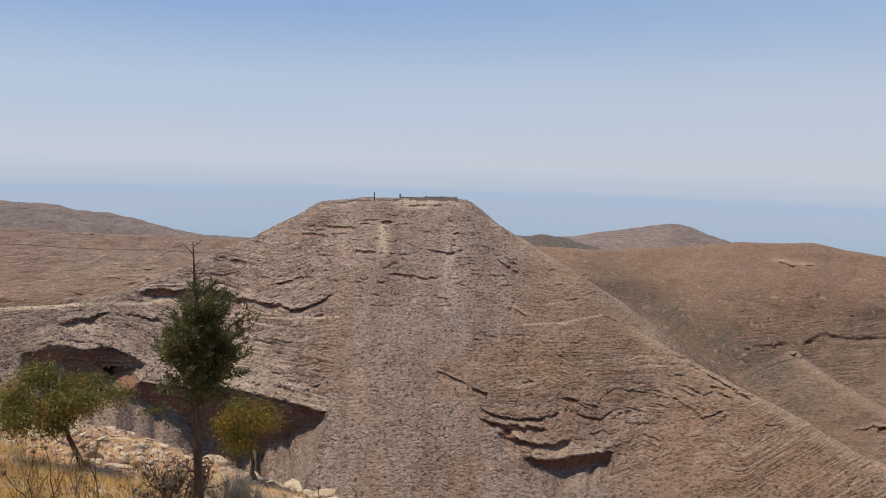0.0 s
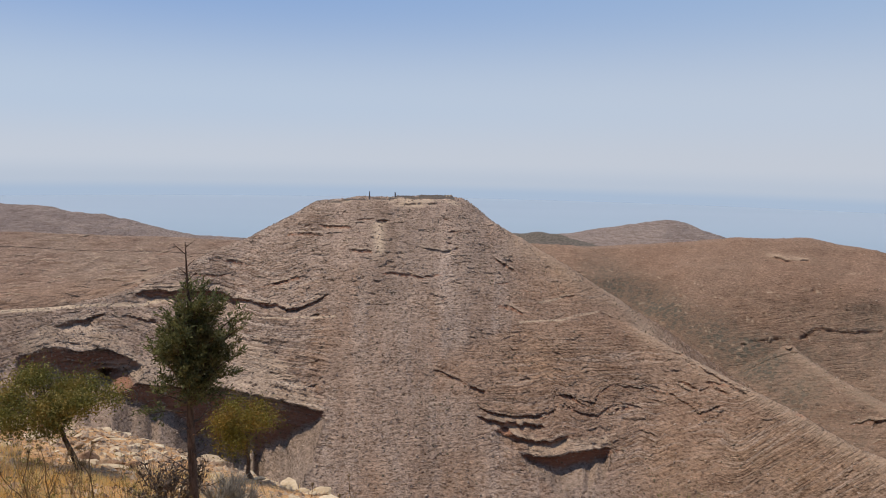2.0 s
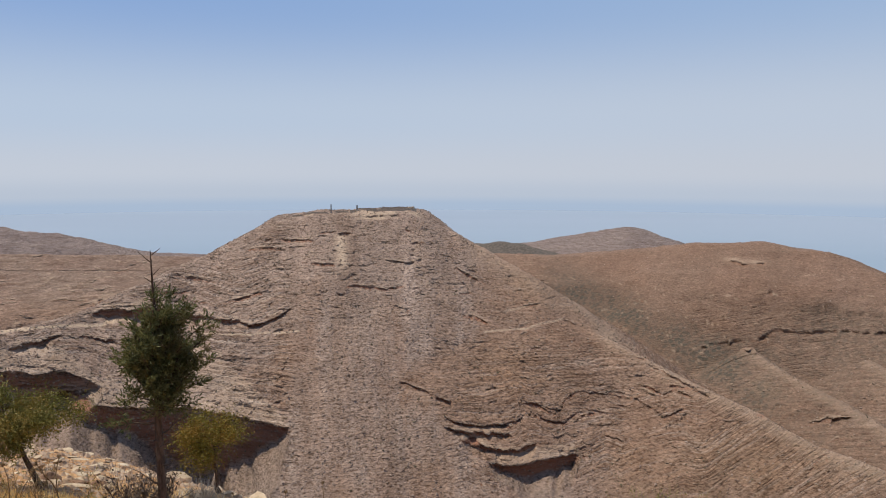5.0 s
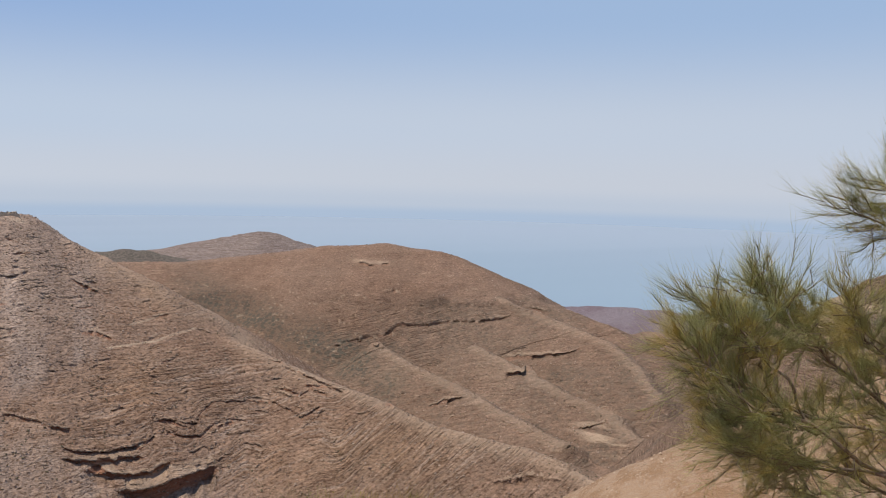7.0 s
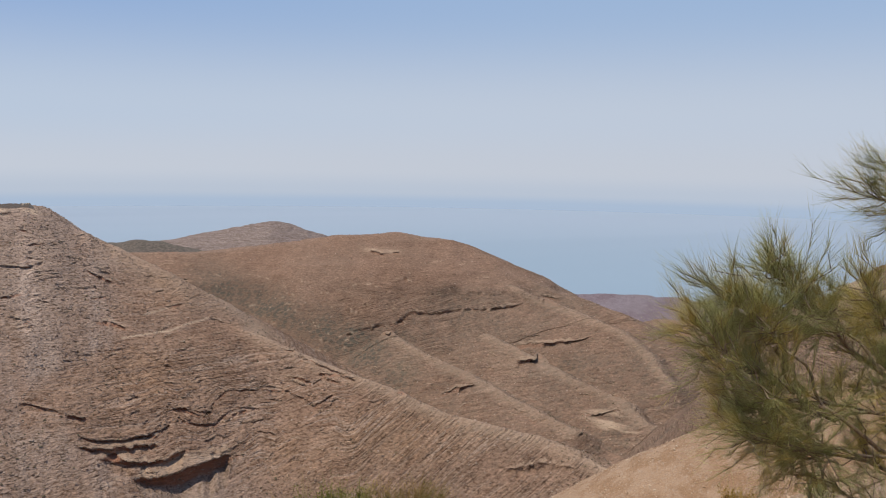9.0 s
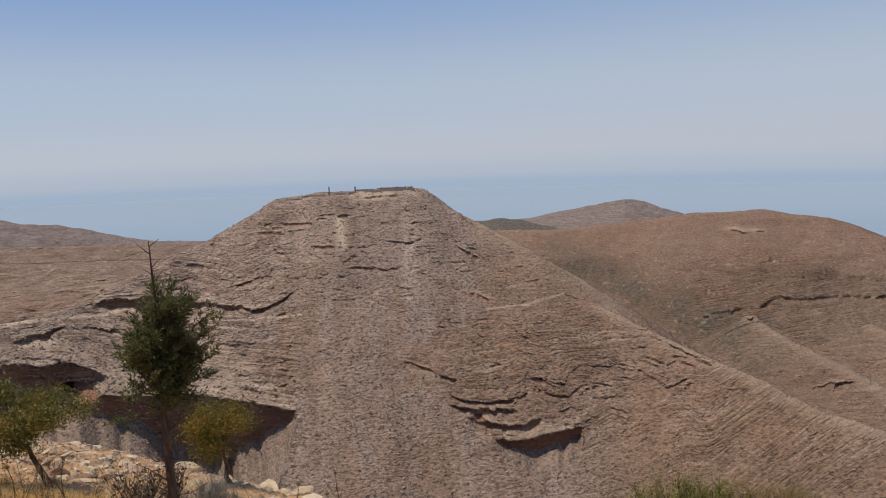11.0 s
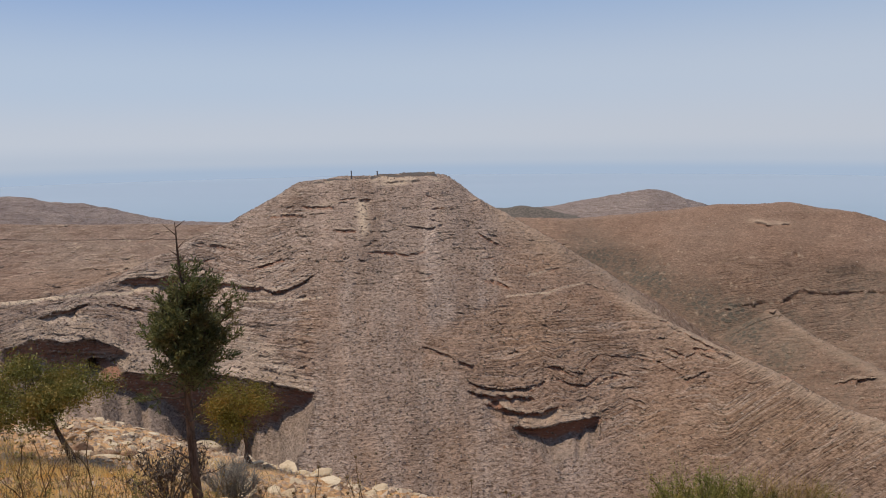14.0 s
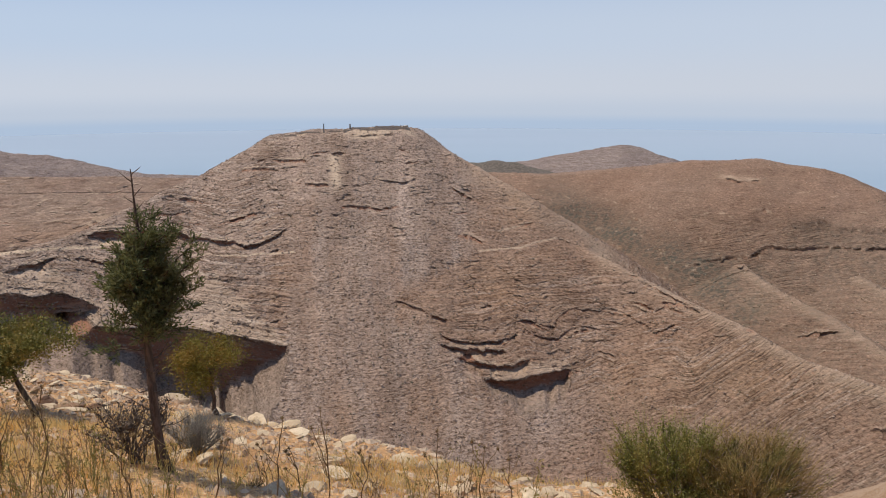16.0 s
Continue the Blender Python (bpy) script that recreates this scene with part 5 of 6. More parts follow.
def cypress():
    rng = np.random.default_rng(5)
    x, y = CYP
    root = thing("cypress_tree", (x, y, ground_at(x, y) - 0.05), "tall dense dark cypress beside the broom", "tree")
    trunk = Shape()
    trunk.tube([(0, 0, 0), (0.02, 0.01, 1.2), (0, 0, 3.0), (0, 0, 6.2)], [0.15, 0.12, 0.09, 0.02], 10)
    trunk.make("trunk", BARK, root)
    boughs = Shape()
    skin = lambda h: np.interp(h, [0.85, 1.15, 1.5, 2.0, 2.4, 3.2, 4.6, 5.6, 6.4], [0.08, 0.32, 0.70, 0.96, 1.02, 1.06, 1.0, 0.6, 0.05])
    n = 520
    h = rng.uniform(1.0, 6.1, n)
    a = rng.uniform(0, 6.28, n)
    for hh, aa in zip(h, a):
        r = skin(hh) * rng.uniform(0.75, 0.97)
        base = np.array([0, 0, hh - r * 0.55])
        end = np.array([math.cos(aa) * r, math.sin(aa) * r, hh + 0.15])
        boughs.tube(wander(base, end, 4, 0.03, rng), [0.022, 0.016, 0.010, 0.004], 3)
    boughs.make("branchwork", BARK, root)
    core = Shape()
    m = 46000
    hh = rng.uniform(0.9, 6.1, m)
    aa = rng.uniform(0, 6.28, m)
    rr = skin(hh) * rng.uniform(0.74, 0.97, m)
    places = np.stack([np.cos(aa) * rr, np.sin(aa) * rr, hh], 1)
    core.leaves(places, np.stack([np.cos(aa) * 0.5, np.sin(aa) * 0.5, np.full(m, 0.9)], 1) + rng.normal(0, 0.4, (m, 3)), rng.uniform(0.035, 0.075, m), 0.011, rng)
    rows, cols = 40, 30
    hs, angles = np.meshgrid(np.linspace(0.95, 6.0, rows), np.arange(cols) / cols * 2 * np.pi, indexing="ij")
    wide = skin(hs) * (0.78 + 0.12 * fbm(angles * 1.3 + 4, hs * 2.2, 3, 15))
    i, j = np.meshgrid(np.arange(rows - 1), np.arange(cols), indexing="ij")
    p, q = (i * cols + j).ravel(), (i * cols + (j + 1) % cols).ravel()
    core.add(np.stack([np.cos(angles) * wide, np.sin(angles) * wide, hs], -1).reshape(-1, 3), np.concatenate([np.stack([p, q, q + cols], 1), np.stack([p, q + cols, p + cols], 1)]))
    core.make("inner_foliage", CYPRESS, root)
    sprays = 12500
    hh = rng.uniform(0.88, 6.2, sprays)
    aa = rng.uniform(0, 6.28, sprays)
    rr = skin(hh) * (0.84 + 0.22 * rng.uniform(0, 1, sprays) ** 1.5)
    base = np.stack([np.cos(aa) * rr, np.sin(aa) * rr, hh], 1)
    way = np.stack([np.cos(aa) * 0.55, np.sin(aa) * 0.55, np.full(sprays, 0.85)], 1) + rng.normal(0, 0.3, (sprays, 3))
    way /= np.linalg.norm(way, axis=1)[:, None]
    own = np.repeat(np.arange(sprays), 9)
    places = base[own] + way[own] * rng.uniform(0, 0.15, (len(own), 1)) + rng.normal(0, 0.012, (len(own), 3))
    foliage = Shape()
    foliage.leaves(places, way[own] + rng.normal(0, 0.55, (len(own), 3)), rng.uniform(0.022, 0.05, len(own)), 0.006, rng)
    foliage.make("foliage", CYPRESS, root, "dark green scale-leaf sprays")
    return root


CYP = (5.80, 1.18)


def low_bush(place, label, radii, leaf, seed, twig_count, leaf_count, leaf_size=0.035, category="bush", wood=None, group="", fill=0):
    """A rounded bush: stems from one foot, brushes of twigs and small leaves."""
    rng = np.random.default_rng(seed)
    x, y = place
    root = thing("bush", (x, y, ground_at(x, y) - 0.04), label, category, group)
    stems, green = Shape(), Shape()
    rx, ry, rz = radii
    ends = []
    for _ in range(max(10, twig_count // 30)):
        a, q = rng.uniform(0, 6.28), rng.uniform(0.2, 1.0) ** 0.6
        end = np.array([math.cos(a) * rx * q, math.sin(a) * ry * q, rz * (0.35 + 0.65 * math.sqrt(max(0.0, 1 - q * q * 0.8))) * rng.uniform(0.75, 1.05)])
        pts = wander((rng.normal(0, 0.04), rng.normal(0, 0.04), 0), end, 6, 0.05, rng)
        stems.tube(pts, np.linspace(0.014, 0.004, 6), 4)
        ends.append(pts)
    stems.make("branchwork", wood or BARK_GREY, root)
    own = rng.integers(0, len(ends), twig_count)
    s = rng.uniform(0.45, 1.0, twig_count) * 5
    j = np.minimum(s.astype(int), 4)
    E = np.array(ends)
    p = E[own, j] + (E[own, j + 1] - E[own, j]) * (s - j)[:, None]
    d = (E[own, 5] - E[own, 2]) + rng.normal(0, 0.16, (twig_count, 3)) + np.array([0, 0, 0.12])
    green.whips(p, d, rng.uniform(0.10, 0.28, twig_count) * (0.5 + rz), 0.0022, 0.06, rng)
    if leaf_count:
        own = rng.integers(0, twig_count, leaf_count)
        q = p[own] + d[own] / np.linalg.norm(d[own], axis=1)[:, None] * rng.uniform(0, 0.2, (leaf_count, 1)) + rng.normal(0, 0.02, (leaf_count, 3))
        green.leaves(q, rng.normal(0, 1, (leaf_count, 3)) + np.array([0, 0, 0.5]), rng.uniform(0.6, 1.3, leaf_count) * leaf_size, leaf_size * 0.2, rng)
    if fill:
        d = rng.normal(0, 1, (fill, 3))
        d /= np.linalg.norm(d, axis=1)[:, None]
        d[:, 2] = np.abs(d[:, 2])
        bulge = 0.86 + 0.26 * np.sin(d[:, :1] * 6 + seed) * np.sin(d[:, 1:2] * 5 + 1) + 0.14 * np.sin(d[:, 2:] * 9 + d[:, :1] * 7)
        tips = d * bulge * rng.uniform(0.55, 1.0, (fill, 1)) ** 0.5 * np.array([rx, ry, rz]) + np.array([0, 0, 0.06])
        each = np.repeat(np.arange(fill), 11)
        along = d[each] * 0.5 + rng.normal(0, 0.45, (len(each), 3)) + np.array([0, 0, 0.55])
        green.leaves(tips[each] + rng.normal(0, 0.03, (len(each), 3)), along, rng.uniform(0.6, 1.3, len(each)) * leaf_size, leaf_size * 0.17, rng)
    green.make("foliage", leaf, root)
    return root


conifer()
small_tree((-5.19, 10.78), "small olive-green tree leaning on the stony slope", ACACIA, [(0, 0, 0), (-0.10, 0, 0.28), (-0.22, 0, 0.55), (-0.33, 0.02, 0.85)],
           (-0.42, 0, 1.15), (0.74, 0.66, 0.30), 21, 21000, 0.046)
small_tree((-3.06, 12.45), "little yellowing tree at the brow of the slope", YELLOW, [(0, 0, 0), (-0.08, 0, 0.18), (-0.06, 0, 0.38), (-0.13, 0.02, 0.68)],
           (-0.18, 0, 1.0), (0.42, 0.42, 0.32), 22, 10000, 0.042)
broom_bush()
cypress()
low_bush((2.62, 6.95), "wide olive-green bush of mixed twigs and small leaves", (0.60, 0.55, 0.97), BUSH_GREEN, 31, 1400, 6000, 0.033, fill=950)
low_bush((3.27, 6.8), "brownish broom bush with thin upright twigs", (0.68, 0.5, 0.79), OLIVE, 32, 3000, 5000, 0.03, fill=260)
low_bush((-2.62, 7.35), "dark dead thorny shrub at the foot of the conifer", (0.42, 0.34, 0.72), TWIG_DEAD, 33, 480, 620, 0.05, "shrub", TWIG_DEAD)
low_bush((-2.28, 8.2), "ash-grey dry shrub behind the trunk", (0.32, 0.28, 0.48), TWIG_ASH, 34, 1400, 0, 0.03, "shrub", TWIG_ASH)
low_bush((7.16, 5.77), "small yellow-green bush on bare soil", (0.2, 0.2, 0.26), YELLOW, 35, 300, 500, 0.03)
low_bush((7.5, 4.95), "small brown-green bush on bare soil", (0.22, 0.2, 0.34), BROOM, 36, 420, 200, 0.03)


# ---------------------------------------------------------------- stones, grass and dry weeds on the near slope
def rock_mesh(seed, flat):
    """A broken limestone block with knocked edges."""
    rng = np.random.default_rng(seed)
    bm = bmesh.new()
    bmesh.ops.create_icosphere(bm, subdivisions=3, radius=1.0)
    planes = [(Vector(rng.normal(0, 1, 3)).normalized(), rng.uniform(0.42, 0.8)) for _ in range(10)]
    for v in bm.verts:
        for nrm, d in planes:
            over = v.co.dot(nrm) - d
            if over > 0:
                v.co -= nrm * over * 0.96
        p = v.co * 2.3 + Vector((seed * 3.1, 0, 0))
        v.co *= 1 + 0.10 * noise.noise(p) + 0.05 * noise.noise(p * 3.2)
        v.co.z *= flat
    me = bpy.data.meshes.new("rock")
    bm.to_mesh(me)
    bm.free()
    me.polygons.foreach_set("use_smooth", np.zeros(len(me.polygons), bool))
    return me


def rocks():
    dice = random.Random(8)
    shapes = [rock_mesh(k, (0.28, 0.42, 0.22, 0.34, 0.5, 0.24)[k]) for k in range(6)]
    for me in shapes:
        me.materials.append(LIME)
    rusty = [rock_mesh(20 + k, 0.75) for k in range(2)]
    for me in rusty:
        me.materials.append(LIME_RED)
    spots = [(-5.88, 12.46, 0.22, 1), (-5.40, 12.40, 0.18, 1), (-5.15, 12.6, 0.15, 1), (-3.1, 14.2, 0.30, 0), (-3.6, 14.6, 0.34, 0), (-2.7, 13.7, 0.28, 0),
             (-1.62, 11.57, 0.24, 0), (-1.95, 12.0, 0.26, 0), (-1.3, 11.3, 0.2, 0), (0.06, 10.1, 0.22, 0), (0.5, 10.1, 0.2, 0), (1.5, 9.2, 0.2, 0),
             (2.3, 8.4, 0.18, 0), (-2.35, 7.75, 0.16, 0), (-2.15, 7.8, 0.14, 0), (-0.9, 7.5, 0.16, 0)]
    while len(spots) < 300:
        x, y = dice.uniform(-12, 3.2), dice.uniform(4.5, 19)
        brow = (y - 10.6 + 0.75 * x) / 1.25
        if brow > 0.9 or math.hypot(x, y) < 5.5:
            continue
        if dice.random() < (0.95 if -2.6 < brow else 0.22):
            spots.append((x, y, dice.uniform(0.04, 0.105) * (1.0 if brow < -3 else 1.6) * (1.8 if dice.random() < 0.10 else 1), 0))
    for x, y, size, red in spots:
        me = dice.choice(rusty if red else shapes)
        ob = new("rock", me)
        ob.matrix_basis = pose(x, y, ground_at(x, y) + size * 0.04, dice.uniform(-12, 12) - 14, dice.uniform(-10, 10), dice.uniform(0, 360))
        ob.scale = (size * dice.uniform(0.9, 1.5), size, size * dice.uniform(0.6, 0.95))
        tagged(ob, "rusty brown broken rock on the stony slope" if red else "pale limestone rock lying on dry soil", "rock", "rocks on the slope")


def scatter(count, xs, ys, seed, keep):
    rng = np.random.default_rng(seed)
    x, y = rng.uniform(*xs, count), rng.uniform(*ys, count)
    sel = keep(x, y, rng)
    x, y = x[sel], y[sel]
    z, _ = land_height(x, y)
    return np.stack([x, y, z], 1), rng


def near_side(x, y):
    return (y - 10.6 + 0.75 * x) / 1.25


def pebbles():
    p, rng = scatter(52000, (-13, 4), (1.5, 20), 41, lambda x, y, r: (near_side(x, y) < 1.5) & (np.hypot(x, y) > 1.5) & (fbm(x * 0.6, y * 0.6, 3, 5) > r.uniform(-0.7, 0.5, len(x))))
    s = Shape()
    s.lumps(p, 0.014 + 0.085 * rng.uniform(0, 1, len(p)) ** 3.5, rng)
    tagged(s.make("pebbles", PEBBLE, smooth_shading=False), "loose pale pebbles strewn over the slope", "pebbles", kind="stuff")
    bear, dist = np.random.default_rng(42).uniform(36, 88, 10000), np.random.default_rng(43).uniform(30, 80, 10000)
    x, y = dist * np.sin(np.radians(bear)), dist * np.cos(np.radians(bear))
    z, own = land_height(x, y)
    s = Shape()
    rng = np.random.default_rng(44)
    s.lumps(np.stack([x, y, z], 1), 0.05 + 0.14 * rng.uniform(0, 1, len(x)) ** 4, rng, 0.6)
    tagged(s.make("shoulder_stones", PEBBLE, smooth_shading=False), "small stones covering the bare tan shoulder", "stones", kind="stuff")
    p, rng = scatter(15000, (4.5, 16), (-1, 14), 45, lambda x, y, r: np.hypot(x, y) > 4.5)
    s = Shape()
    s.lumps(p, 0.010 + 0.045 * rng.uniform(0, 1, len(p)) ** 4, rng, 0.6)
    tagged(s.make("slope_stones", PEBBLE, smooth_shading=False), "small stones on the soil below the broom", "stones", kind="stuff")


def grass():
    p, rng = scatter(110000, (-8, 4.5), (2.0, 12), 51, lambda x, y, r: (near_side(x, y) < 0.6) & (np.hypot(x, y) > 2.2)
                     & (fbm(x * 0.55, y * 0.75, 3, 9) + 0.45 * smooth(-1.5, -4.5, near_side(x, y)) > r.uniform(0.0, 0.75, len(x))))
    s = Shape()
    n = len(p)
    tuft = np.repeat(np.arange(n), 2)
    q = p[tuft] + rng.normal(0, 0.03, (len(tuft), 3)) * np.array([1, 1, 0])
    q[:, 2] = p[tuft, 2] - 0.01
    way = rng.normal(0, 0.32, (len(tuft), 3)) * np.array([1, 1, 0]) + np.array([0, 0, 1.0])
    s.leaves(q, way, rng.uniform(0.05, 0.19, len(tuft)), 0.0032, rng)
    tagged(s.make("grass", GRASS), "golden dry grass in uneven patches", "grass", kind="stuff")
    p, rng = scatter(3600, (-8, 3), (2.0, 9.5), 52, lambda x, y, r: (near_side(x, y) < -0.5) & (np.hypot(x, y) > 2.4) & (fbm(x * 0.7, y * 0.7, 3, 19) > r.uniform(-0.3, 0.7, len(x))))
    s = Shape()
    n = len(p)
    s.whips(p, rng.normal(0, 0.16, (n, 3)) * np.array([1, 1, 0]) + np.array([0, 0, 1.0]), rng.uniform(0.2, 0.55, n), 0.0022, 0.05, rng)
    tagged(s.make("straw", STRAW), "thin upright straw stalks among the grass", "straw", kind="stuff")


def thistle(x, y, height, seed, lean):
    """A dry thistle: a woody stalk that forks, with a spiny ball on each end."""
    rng = np.random.default_rng(seed)
    root = thing("thistle", (x, y, ground_at(x, y) - 0.02), "tall dry brown thistle stalk with round seed heads", "thistle", "dry thistles")
    stem = Shape()
    top = np.array([lean * height, rng.normal(0, 0.05), height])
    pts = wander((0, 0, 0), top, 8, 0.02, rng)
    stem.tube(pts, np.linspace(0.0075, 0.0030, 8), 5)
    ends = [pts[-1]]
    for k in range(int(rng.integers(1, 4))):
        i = int(rng.integers(2, 6))
        d = np.array([rng.choice([-1, 1]) * rng.uniform(0.25, 0.6), rng.normal(0, 0.3), 1.0])
        fork = wander(pts[i], pts[i] + d / np.linalg.norm(d) * height * rng.uniform(0.25, 0.5), 6, 0.03, rng)
        stem.tube(fork, np.linspace(0.005, 0.0025, 6), 4)
        ends.append(fork[-1])
    for k in range(10):
        i = int(rng.integers(1, 7))
        stem.whips(pts[i:i + 1], rng.normal(0, 1, (1, 3)) + np.array([[0, 0, 0.6]]), [rng.uniform(0.03, 0.10)], 0.0015, 0.1, rng)
    stem.make("stalk", STALK, root)
    for e in ends:
        head = Shape()
        d = rng.normal(0, 1, (46, 3))
        d /= np.linalg.norm(d, axis=1)[:, None]
        r = rng.uniform(0.013, 0.022)
        head.lumps(np.array([e]), [r], rng, 1.0)
        head.whips(e + d * r * 0.6, d + np.array([0, 0, 0.4]), np.full(46, r * 1.2), 0.0012, 0.03, rng)
        head.make("seed_head", STALK, root)


def dry_tufts():
    """Low dead tufts between the stones."""
    dice = random.Random(19)
    made = 0
    while made < 34:
        x, y = dice.uniform(-9, 2.5), dice.uniform(5, 16)
        if near_side(x, y) > 0.2 or math.hypot(x, y) < 5:
            continue
        made += 1
        r = dice.uniform(0.08, 0.2)
        rng = np.random.default_rng(500 + made)
        s = Shape()
        n = 110
        a, q = rng.uniform(0, 6.28, n), rng.uniform(0, 1, n) ** 0.5 * r * 0.6
        start = np.stack([np.cos(a) * q, np.sin(a) * q, np.zeros(n)], 1)
        s.whips(start, np.stack([np.cos(a) * 0.7, np.sin(a) * 0.7, np.full(n, 1.0)], 1) + rng.normal(0, 0.35, (n, 3)), rng.uniform(0.5, 1.3, n) * r, 0.0022, 0.12, rng)
        brown = dice.random() < 0.55
        ob = s.make("dry_tuft", STALK if brown else TWIG_ASH)
        ob.matrix_basis = pose(x, y, ground_at(x, y) - 0.01)
        tagged(ob, "low brown dead tuft between pale stones" if brown else "low ash-grey dead tuft between pale stones", "tuft", "dry tufts on the slope")


def dry_weed(x, y, height, seed):
    """A dry weed: a few thin stalks from one root with short side shoots and small heads."""
    rng = np.random.default_rng(seed)
    green = rng.uniform() < 0.4
    root = thing("dry_weed", (x, y, ground_at(x, y) - 0.02), "tall thin yellow-green weed with small heads" if green else "tall thin straw-brown weed with small heads", "weed", "dry weeds on the slope")
    for _ in range(int(rng.integers(2, 6))):
        s = Shape()
        h = height * rng.uniform(0.6, 1.0)
        pts = wander((rng.normal(0, 0.03), rng.normal(0, 0.03), 0), (rng.normal(0, 0.12), rng.normal(0, 0.1), h), 7, 0.02, rng)
        s.tube(pts, np.linspace(0.0045, 0.0018, 7), 4)
        for _ in range(int(rng.integers(3, 9))):
            i = int(rng.integers(2, 7))
            d = rng.normal(0, 0.6, 3) + np.array([0, 0, 0.8])
            end = pts[i] + d / np.linalg.norm(d) * rng.uniform(0.04, 0.14)
            s.tube(wander(pts[i], end, 3, 0.05, rng), [0.0022, 0.0018, 0.0012], 3)
            s.leaves(end + rng.normal(0, 0.006, (5, 3)), rng.normal(0, 1, (5, 3)) + np.array([0, 0, 0.6]), rng.uniform(0.012, 0.028, 5), 0.006, rng)
        s.make("stalk", WEED if green else STRAW_DARK, root)


def weeds():
    dice = random.Random(61)
    for b0, b1, d0, d1, count in ((-33, -19, 4.6, 9.0, 46), (-19, -10, 5.5, 9.0, 9), (-9, 12, 6.0, 8.8, 16)):
        for _ in range(count):
            p = spot(dice.uniform(b0, b1), dice.uniform(d0, d1))
            dry_weed(p.x, p.y, dice.uniform(0.3, 0.75), dice.randrange(9999))


rocks()
weeds()
dry_tufts()
pebbles()
grass()
dice = random.Random(77)
for tx, ty, th, lean in ((-1.17, 6.75, 0.80, 0.10), (-0.72, 6.95, 0.98, -0.05), (-0.42, 6.9, 0.55, 0.2), (-1.95, 5.5, 0.7, -0.1), (0.35, 7.5, 0.85, 0.0),
                         (0.80, 7.7, 0.72, 0.08), (1.2, 7.75, 0.6, -0.1), (-2.65, 5.6, 0.95, 0.05), (-3.1, 5.5, 0.9, 0.15), (-3.3, 6.3, 0.8, -0.08), (-4.2, 6.8, 0.85, 0.1),
                         (-4.6, 7.4, 0.8, -0.12), (-4.9, 7.2, 0.95, 0.04), (-1.6, 6.3, 0.6, 0.12), (-3.8, 6.0, 1.05, 0.02), (-1.02, 7.1, 0.5, -0.15)):
    thistle(tx, ty, th, dice.randrange(9999), lean)


# ---------------------------------------------------------------- on the hills
def hill_litter():
    """Blocks and low scrub on the far slopes, too many to count."""
    rng = np.random.default_rng(91)
    ok = (Rr > 325) & (Rr < 800) & (OWN <= 6) & (B > -32) & (B < 60)
    i, j = np.nonzero(ok)
    for name, count, low, high, material, label, bias in (
            ("hill_stones", 32000, 0.30, 0.95, HILL_STONE, "broken stones strewn over the rocky hill", "scree"),
            ("hill_scrub", 9000, 0.28, 0.75, SCRUB, "low dry brown scrub dotting the hills", "bare")):
        k = rng.integers(0, len(i), count * 3)
        m = scree_mask[i[k], j[k]]
        patchy = fbm(X[i[k], j[k]] * 0.03, Y[i[k], j[k]] * 0.03, 3, 93)
        keep = rng.uniform(0, 1, len(k)) < (0.25 + 0.75 * m if bias == "scree" else np.clip(0.35 + patchy, 0.05, 1))
        k = k[keep][:count]
        p = np.stack([X[i[k], j[k]], Y[i[k], j[k]], Z[i[k], j[k]]], 1)
        p[:, :2] += rng.normal(0, 0.4, (len(k), 2))
        s = Shape()
        s.lumps(p, low + (high - low) * rng.uniform(0, 1, len(k)) ** 3, rng, 0.75)
        tagged(s.make(name, material, smooth_shading=False), label, "stones" if bias == "scree" else "scrub", kind="stuff")


hill_litter()


def hill_top(bearing, distance):
    p = spot(bearing, distance)
    return (p.x, p.y, ground_at(p.x, p.y))


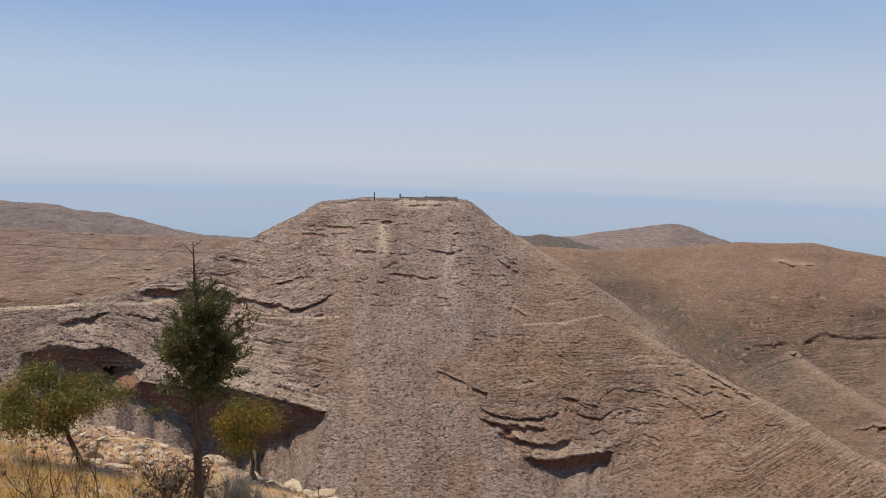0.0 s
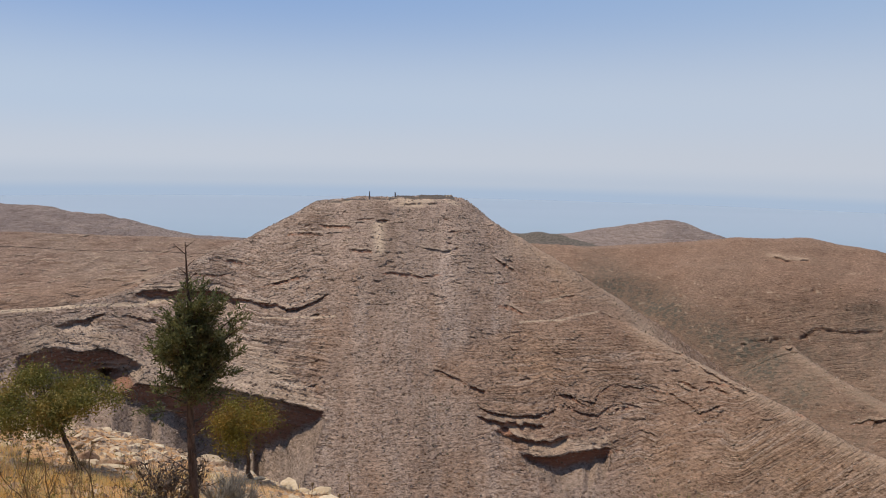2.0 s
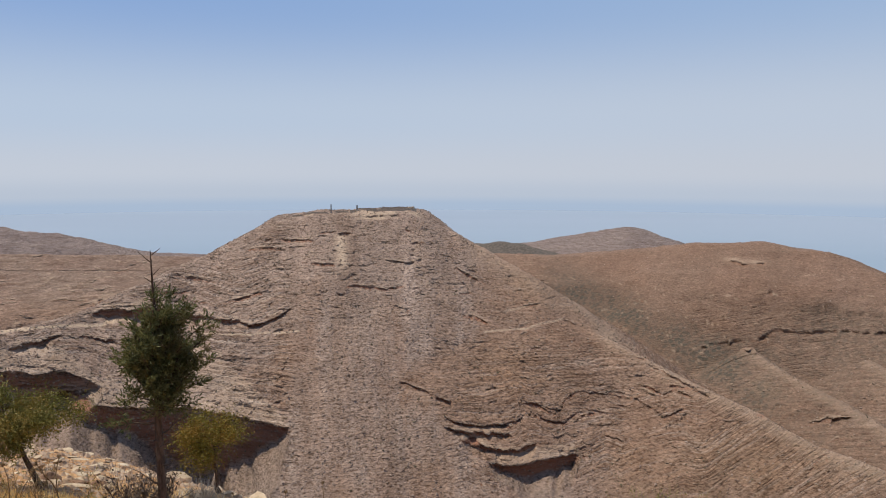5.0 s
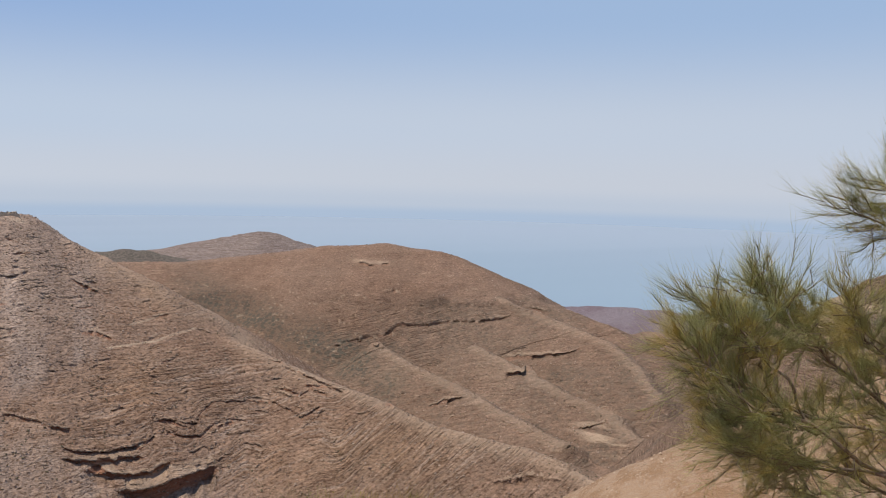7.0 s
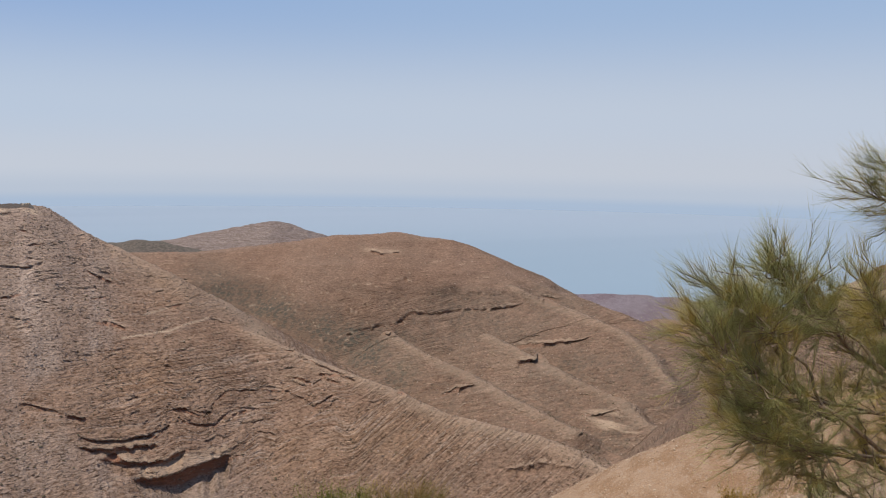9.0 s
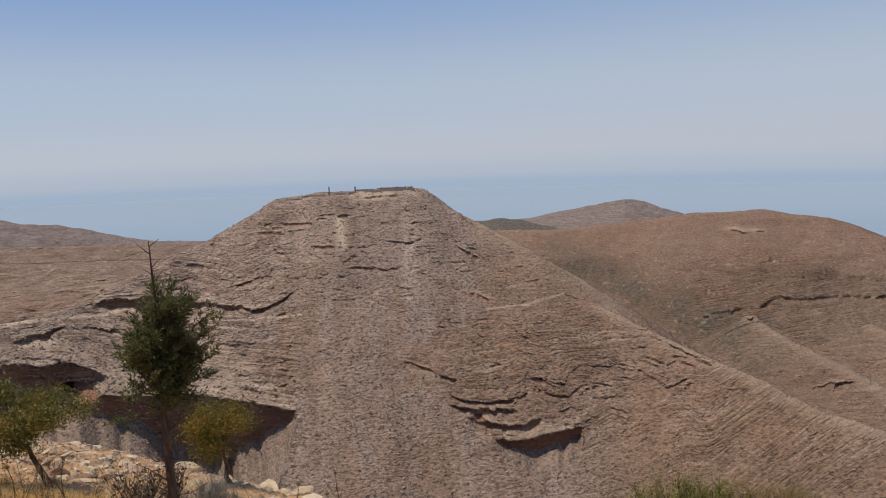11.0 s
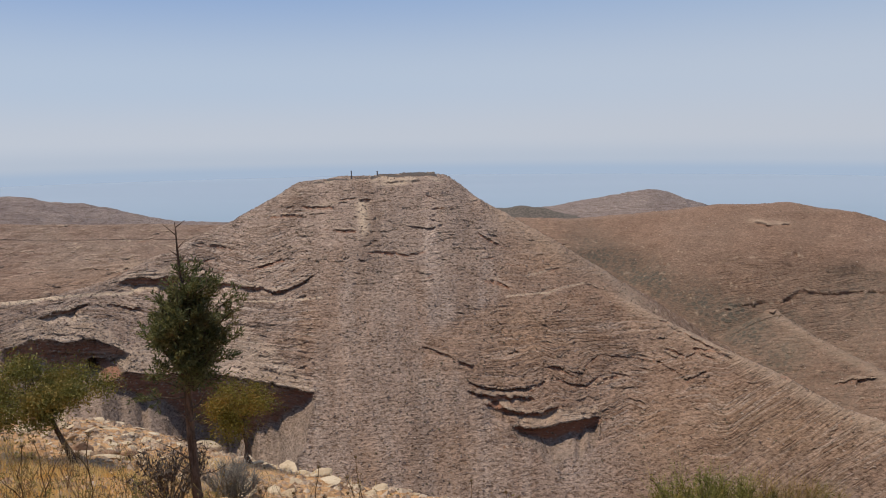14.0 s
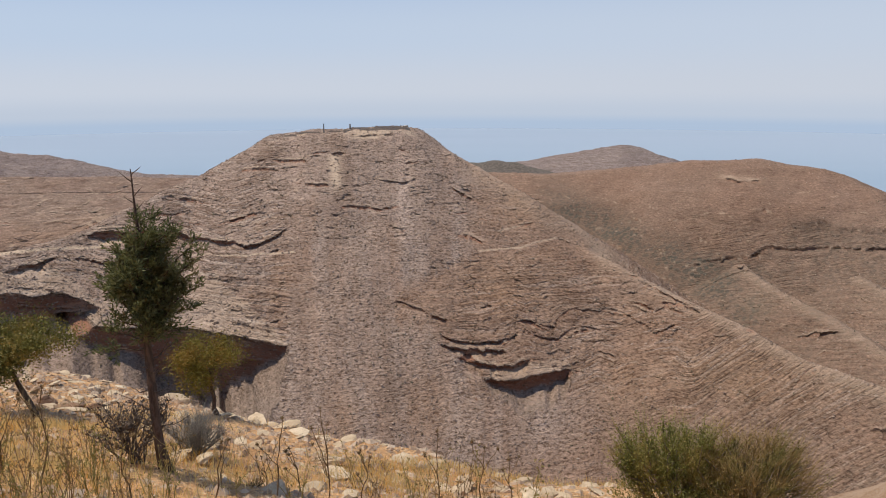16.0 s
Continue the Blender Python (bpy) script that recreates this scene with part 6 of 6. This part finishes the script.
def column(bearing, distance, height, radius, label):
    place = hill_top(bearing, distance)
    root = thing("column", (place[0], place[1], place[2] - 0.2), label, "column", "columns on the summit")
    for name, h0, h1, r0, r1 in (("plinth", 0, 0.5, radius * 1.5, radius * 1.45), ("shaft", 0.5, height - 0.35, radius, radius * 0.88), ("capital", height - 0.35, height, radius * 0.95, radius * 1.3)):
        s = Shape()
        k = 7
        s.tube([(0, 0, h0 + (h1 - h0) * t / (k - 1)) for t in range(k)], np.linspace(r0, r1, k), 12)
        s.tube([(0, 0, h1 - 0.01), (0, 0, h1)], [r1, 0.01], 12)
        s.make(name, COLUMN, root)


def ruin_wall(bearing, distance, length, height, thick, turn, seed):
    """A low broken wall with an uneven top."""
    place = hill_top(bearing, distance)
    rng = np.random.default_rng(seed)
    bm = bmesh.new()
    k = max(6, int(length / 0.9))
    tops = height * (0.65 + 0.35 * rng.uniform(0, 1, k)) * np.interp(np.arange(k), [0, 1, k - 2, k - 1], [0.5, 1, 1, 0.4])
    rows = []
    for i in range(k):
        x = (i / (k - 1) - 0.5) * length
        w = thick * rng.uniform(0.42, 0.55)
        rows.append([bm.verts.new(c) for c in ((x, -w, -0.8), (x, -w * 0.9, tops[i]), (x, w * 0.9, tops[i] * 0.97), (x, w, -0.8))])
    for a, b in zip(rows[:-1], rows[1:]):
        for q in range(3):
            bm.faces.new((a[q], b[q], b[q + 1], a[q + 1]))
    bm.faces.new(rows[0])
    bm.faces.new(rows[-1][::-1])
    bmesh.ops.recalc_face_normals(bm, faces=bm.faces)
    me = bpy.data.meshes.new("ruin_wall")
    bm.to_mesh(me)
    bm.free()
    me.materials.append(RUIN)
    ob = new("ruin_wall", me)
    ob.matrix_basis = pose(*place, 0, 0, turn)
    tagged(ob, "low broken limestone wall of the summit ruins", "wall", "ruin walls on the summit")


column(-5.25, 572, 6.2, 0.45, "tall grey stone column standing on the summit")
column(-3.33, 574, 3.6, 0.6, "short broken grey column among the ruins")
for b, d, ln, h, tk, tn, sd in ((-1.2, 561, 28, 1.6, 1.2, 2, 1), (0.1, 566, 20, 2.2, 1.2, -6, 2), (-0.4, 584, 24, 2.4, 1.0, 4, 3), (-2.6, 578, 14, 1.6, 1.0, 0, 4), (-3.4, 568, 9, 1.3, 2.0, 8, 5),
                                (-6.3, 563, 16, 1.0, 1.0, 6, 6), (0.7, 572, 9, 2.6, 1.4, 60, 7), (-4.4, 572, 10, 1.0, 1.2, -4, 8), (-7.6, 566, 10, 1.2, 1.6, 12, 9)):
    ruin_wall(b, d, ln, h, tk, tn, sd)
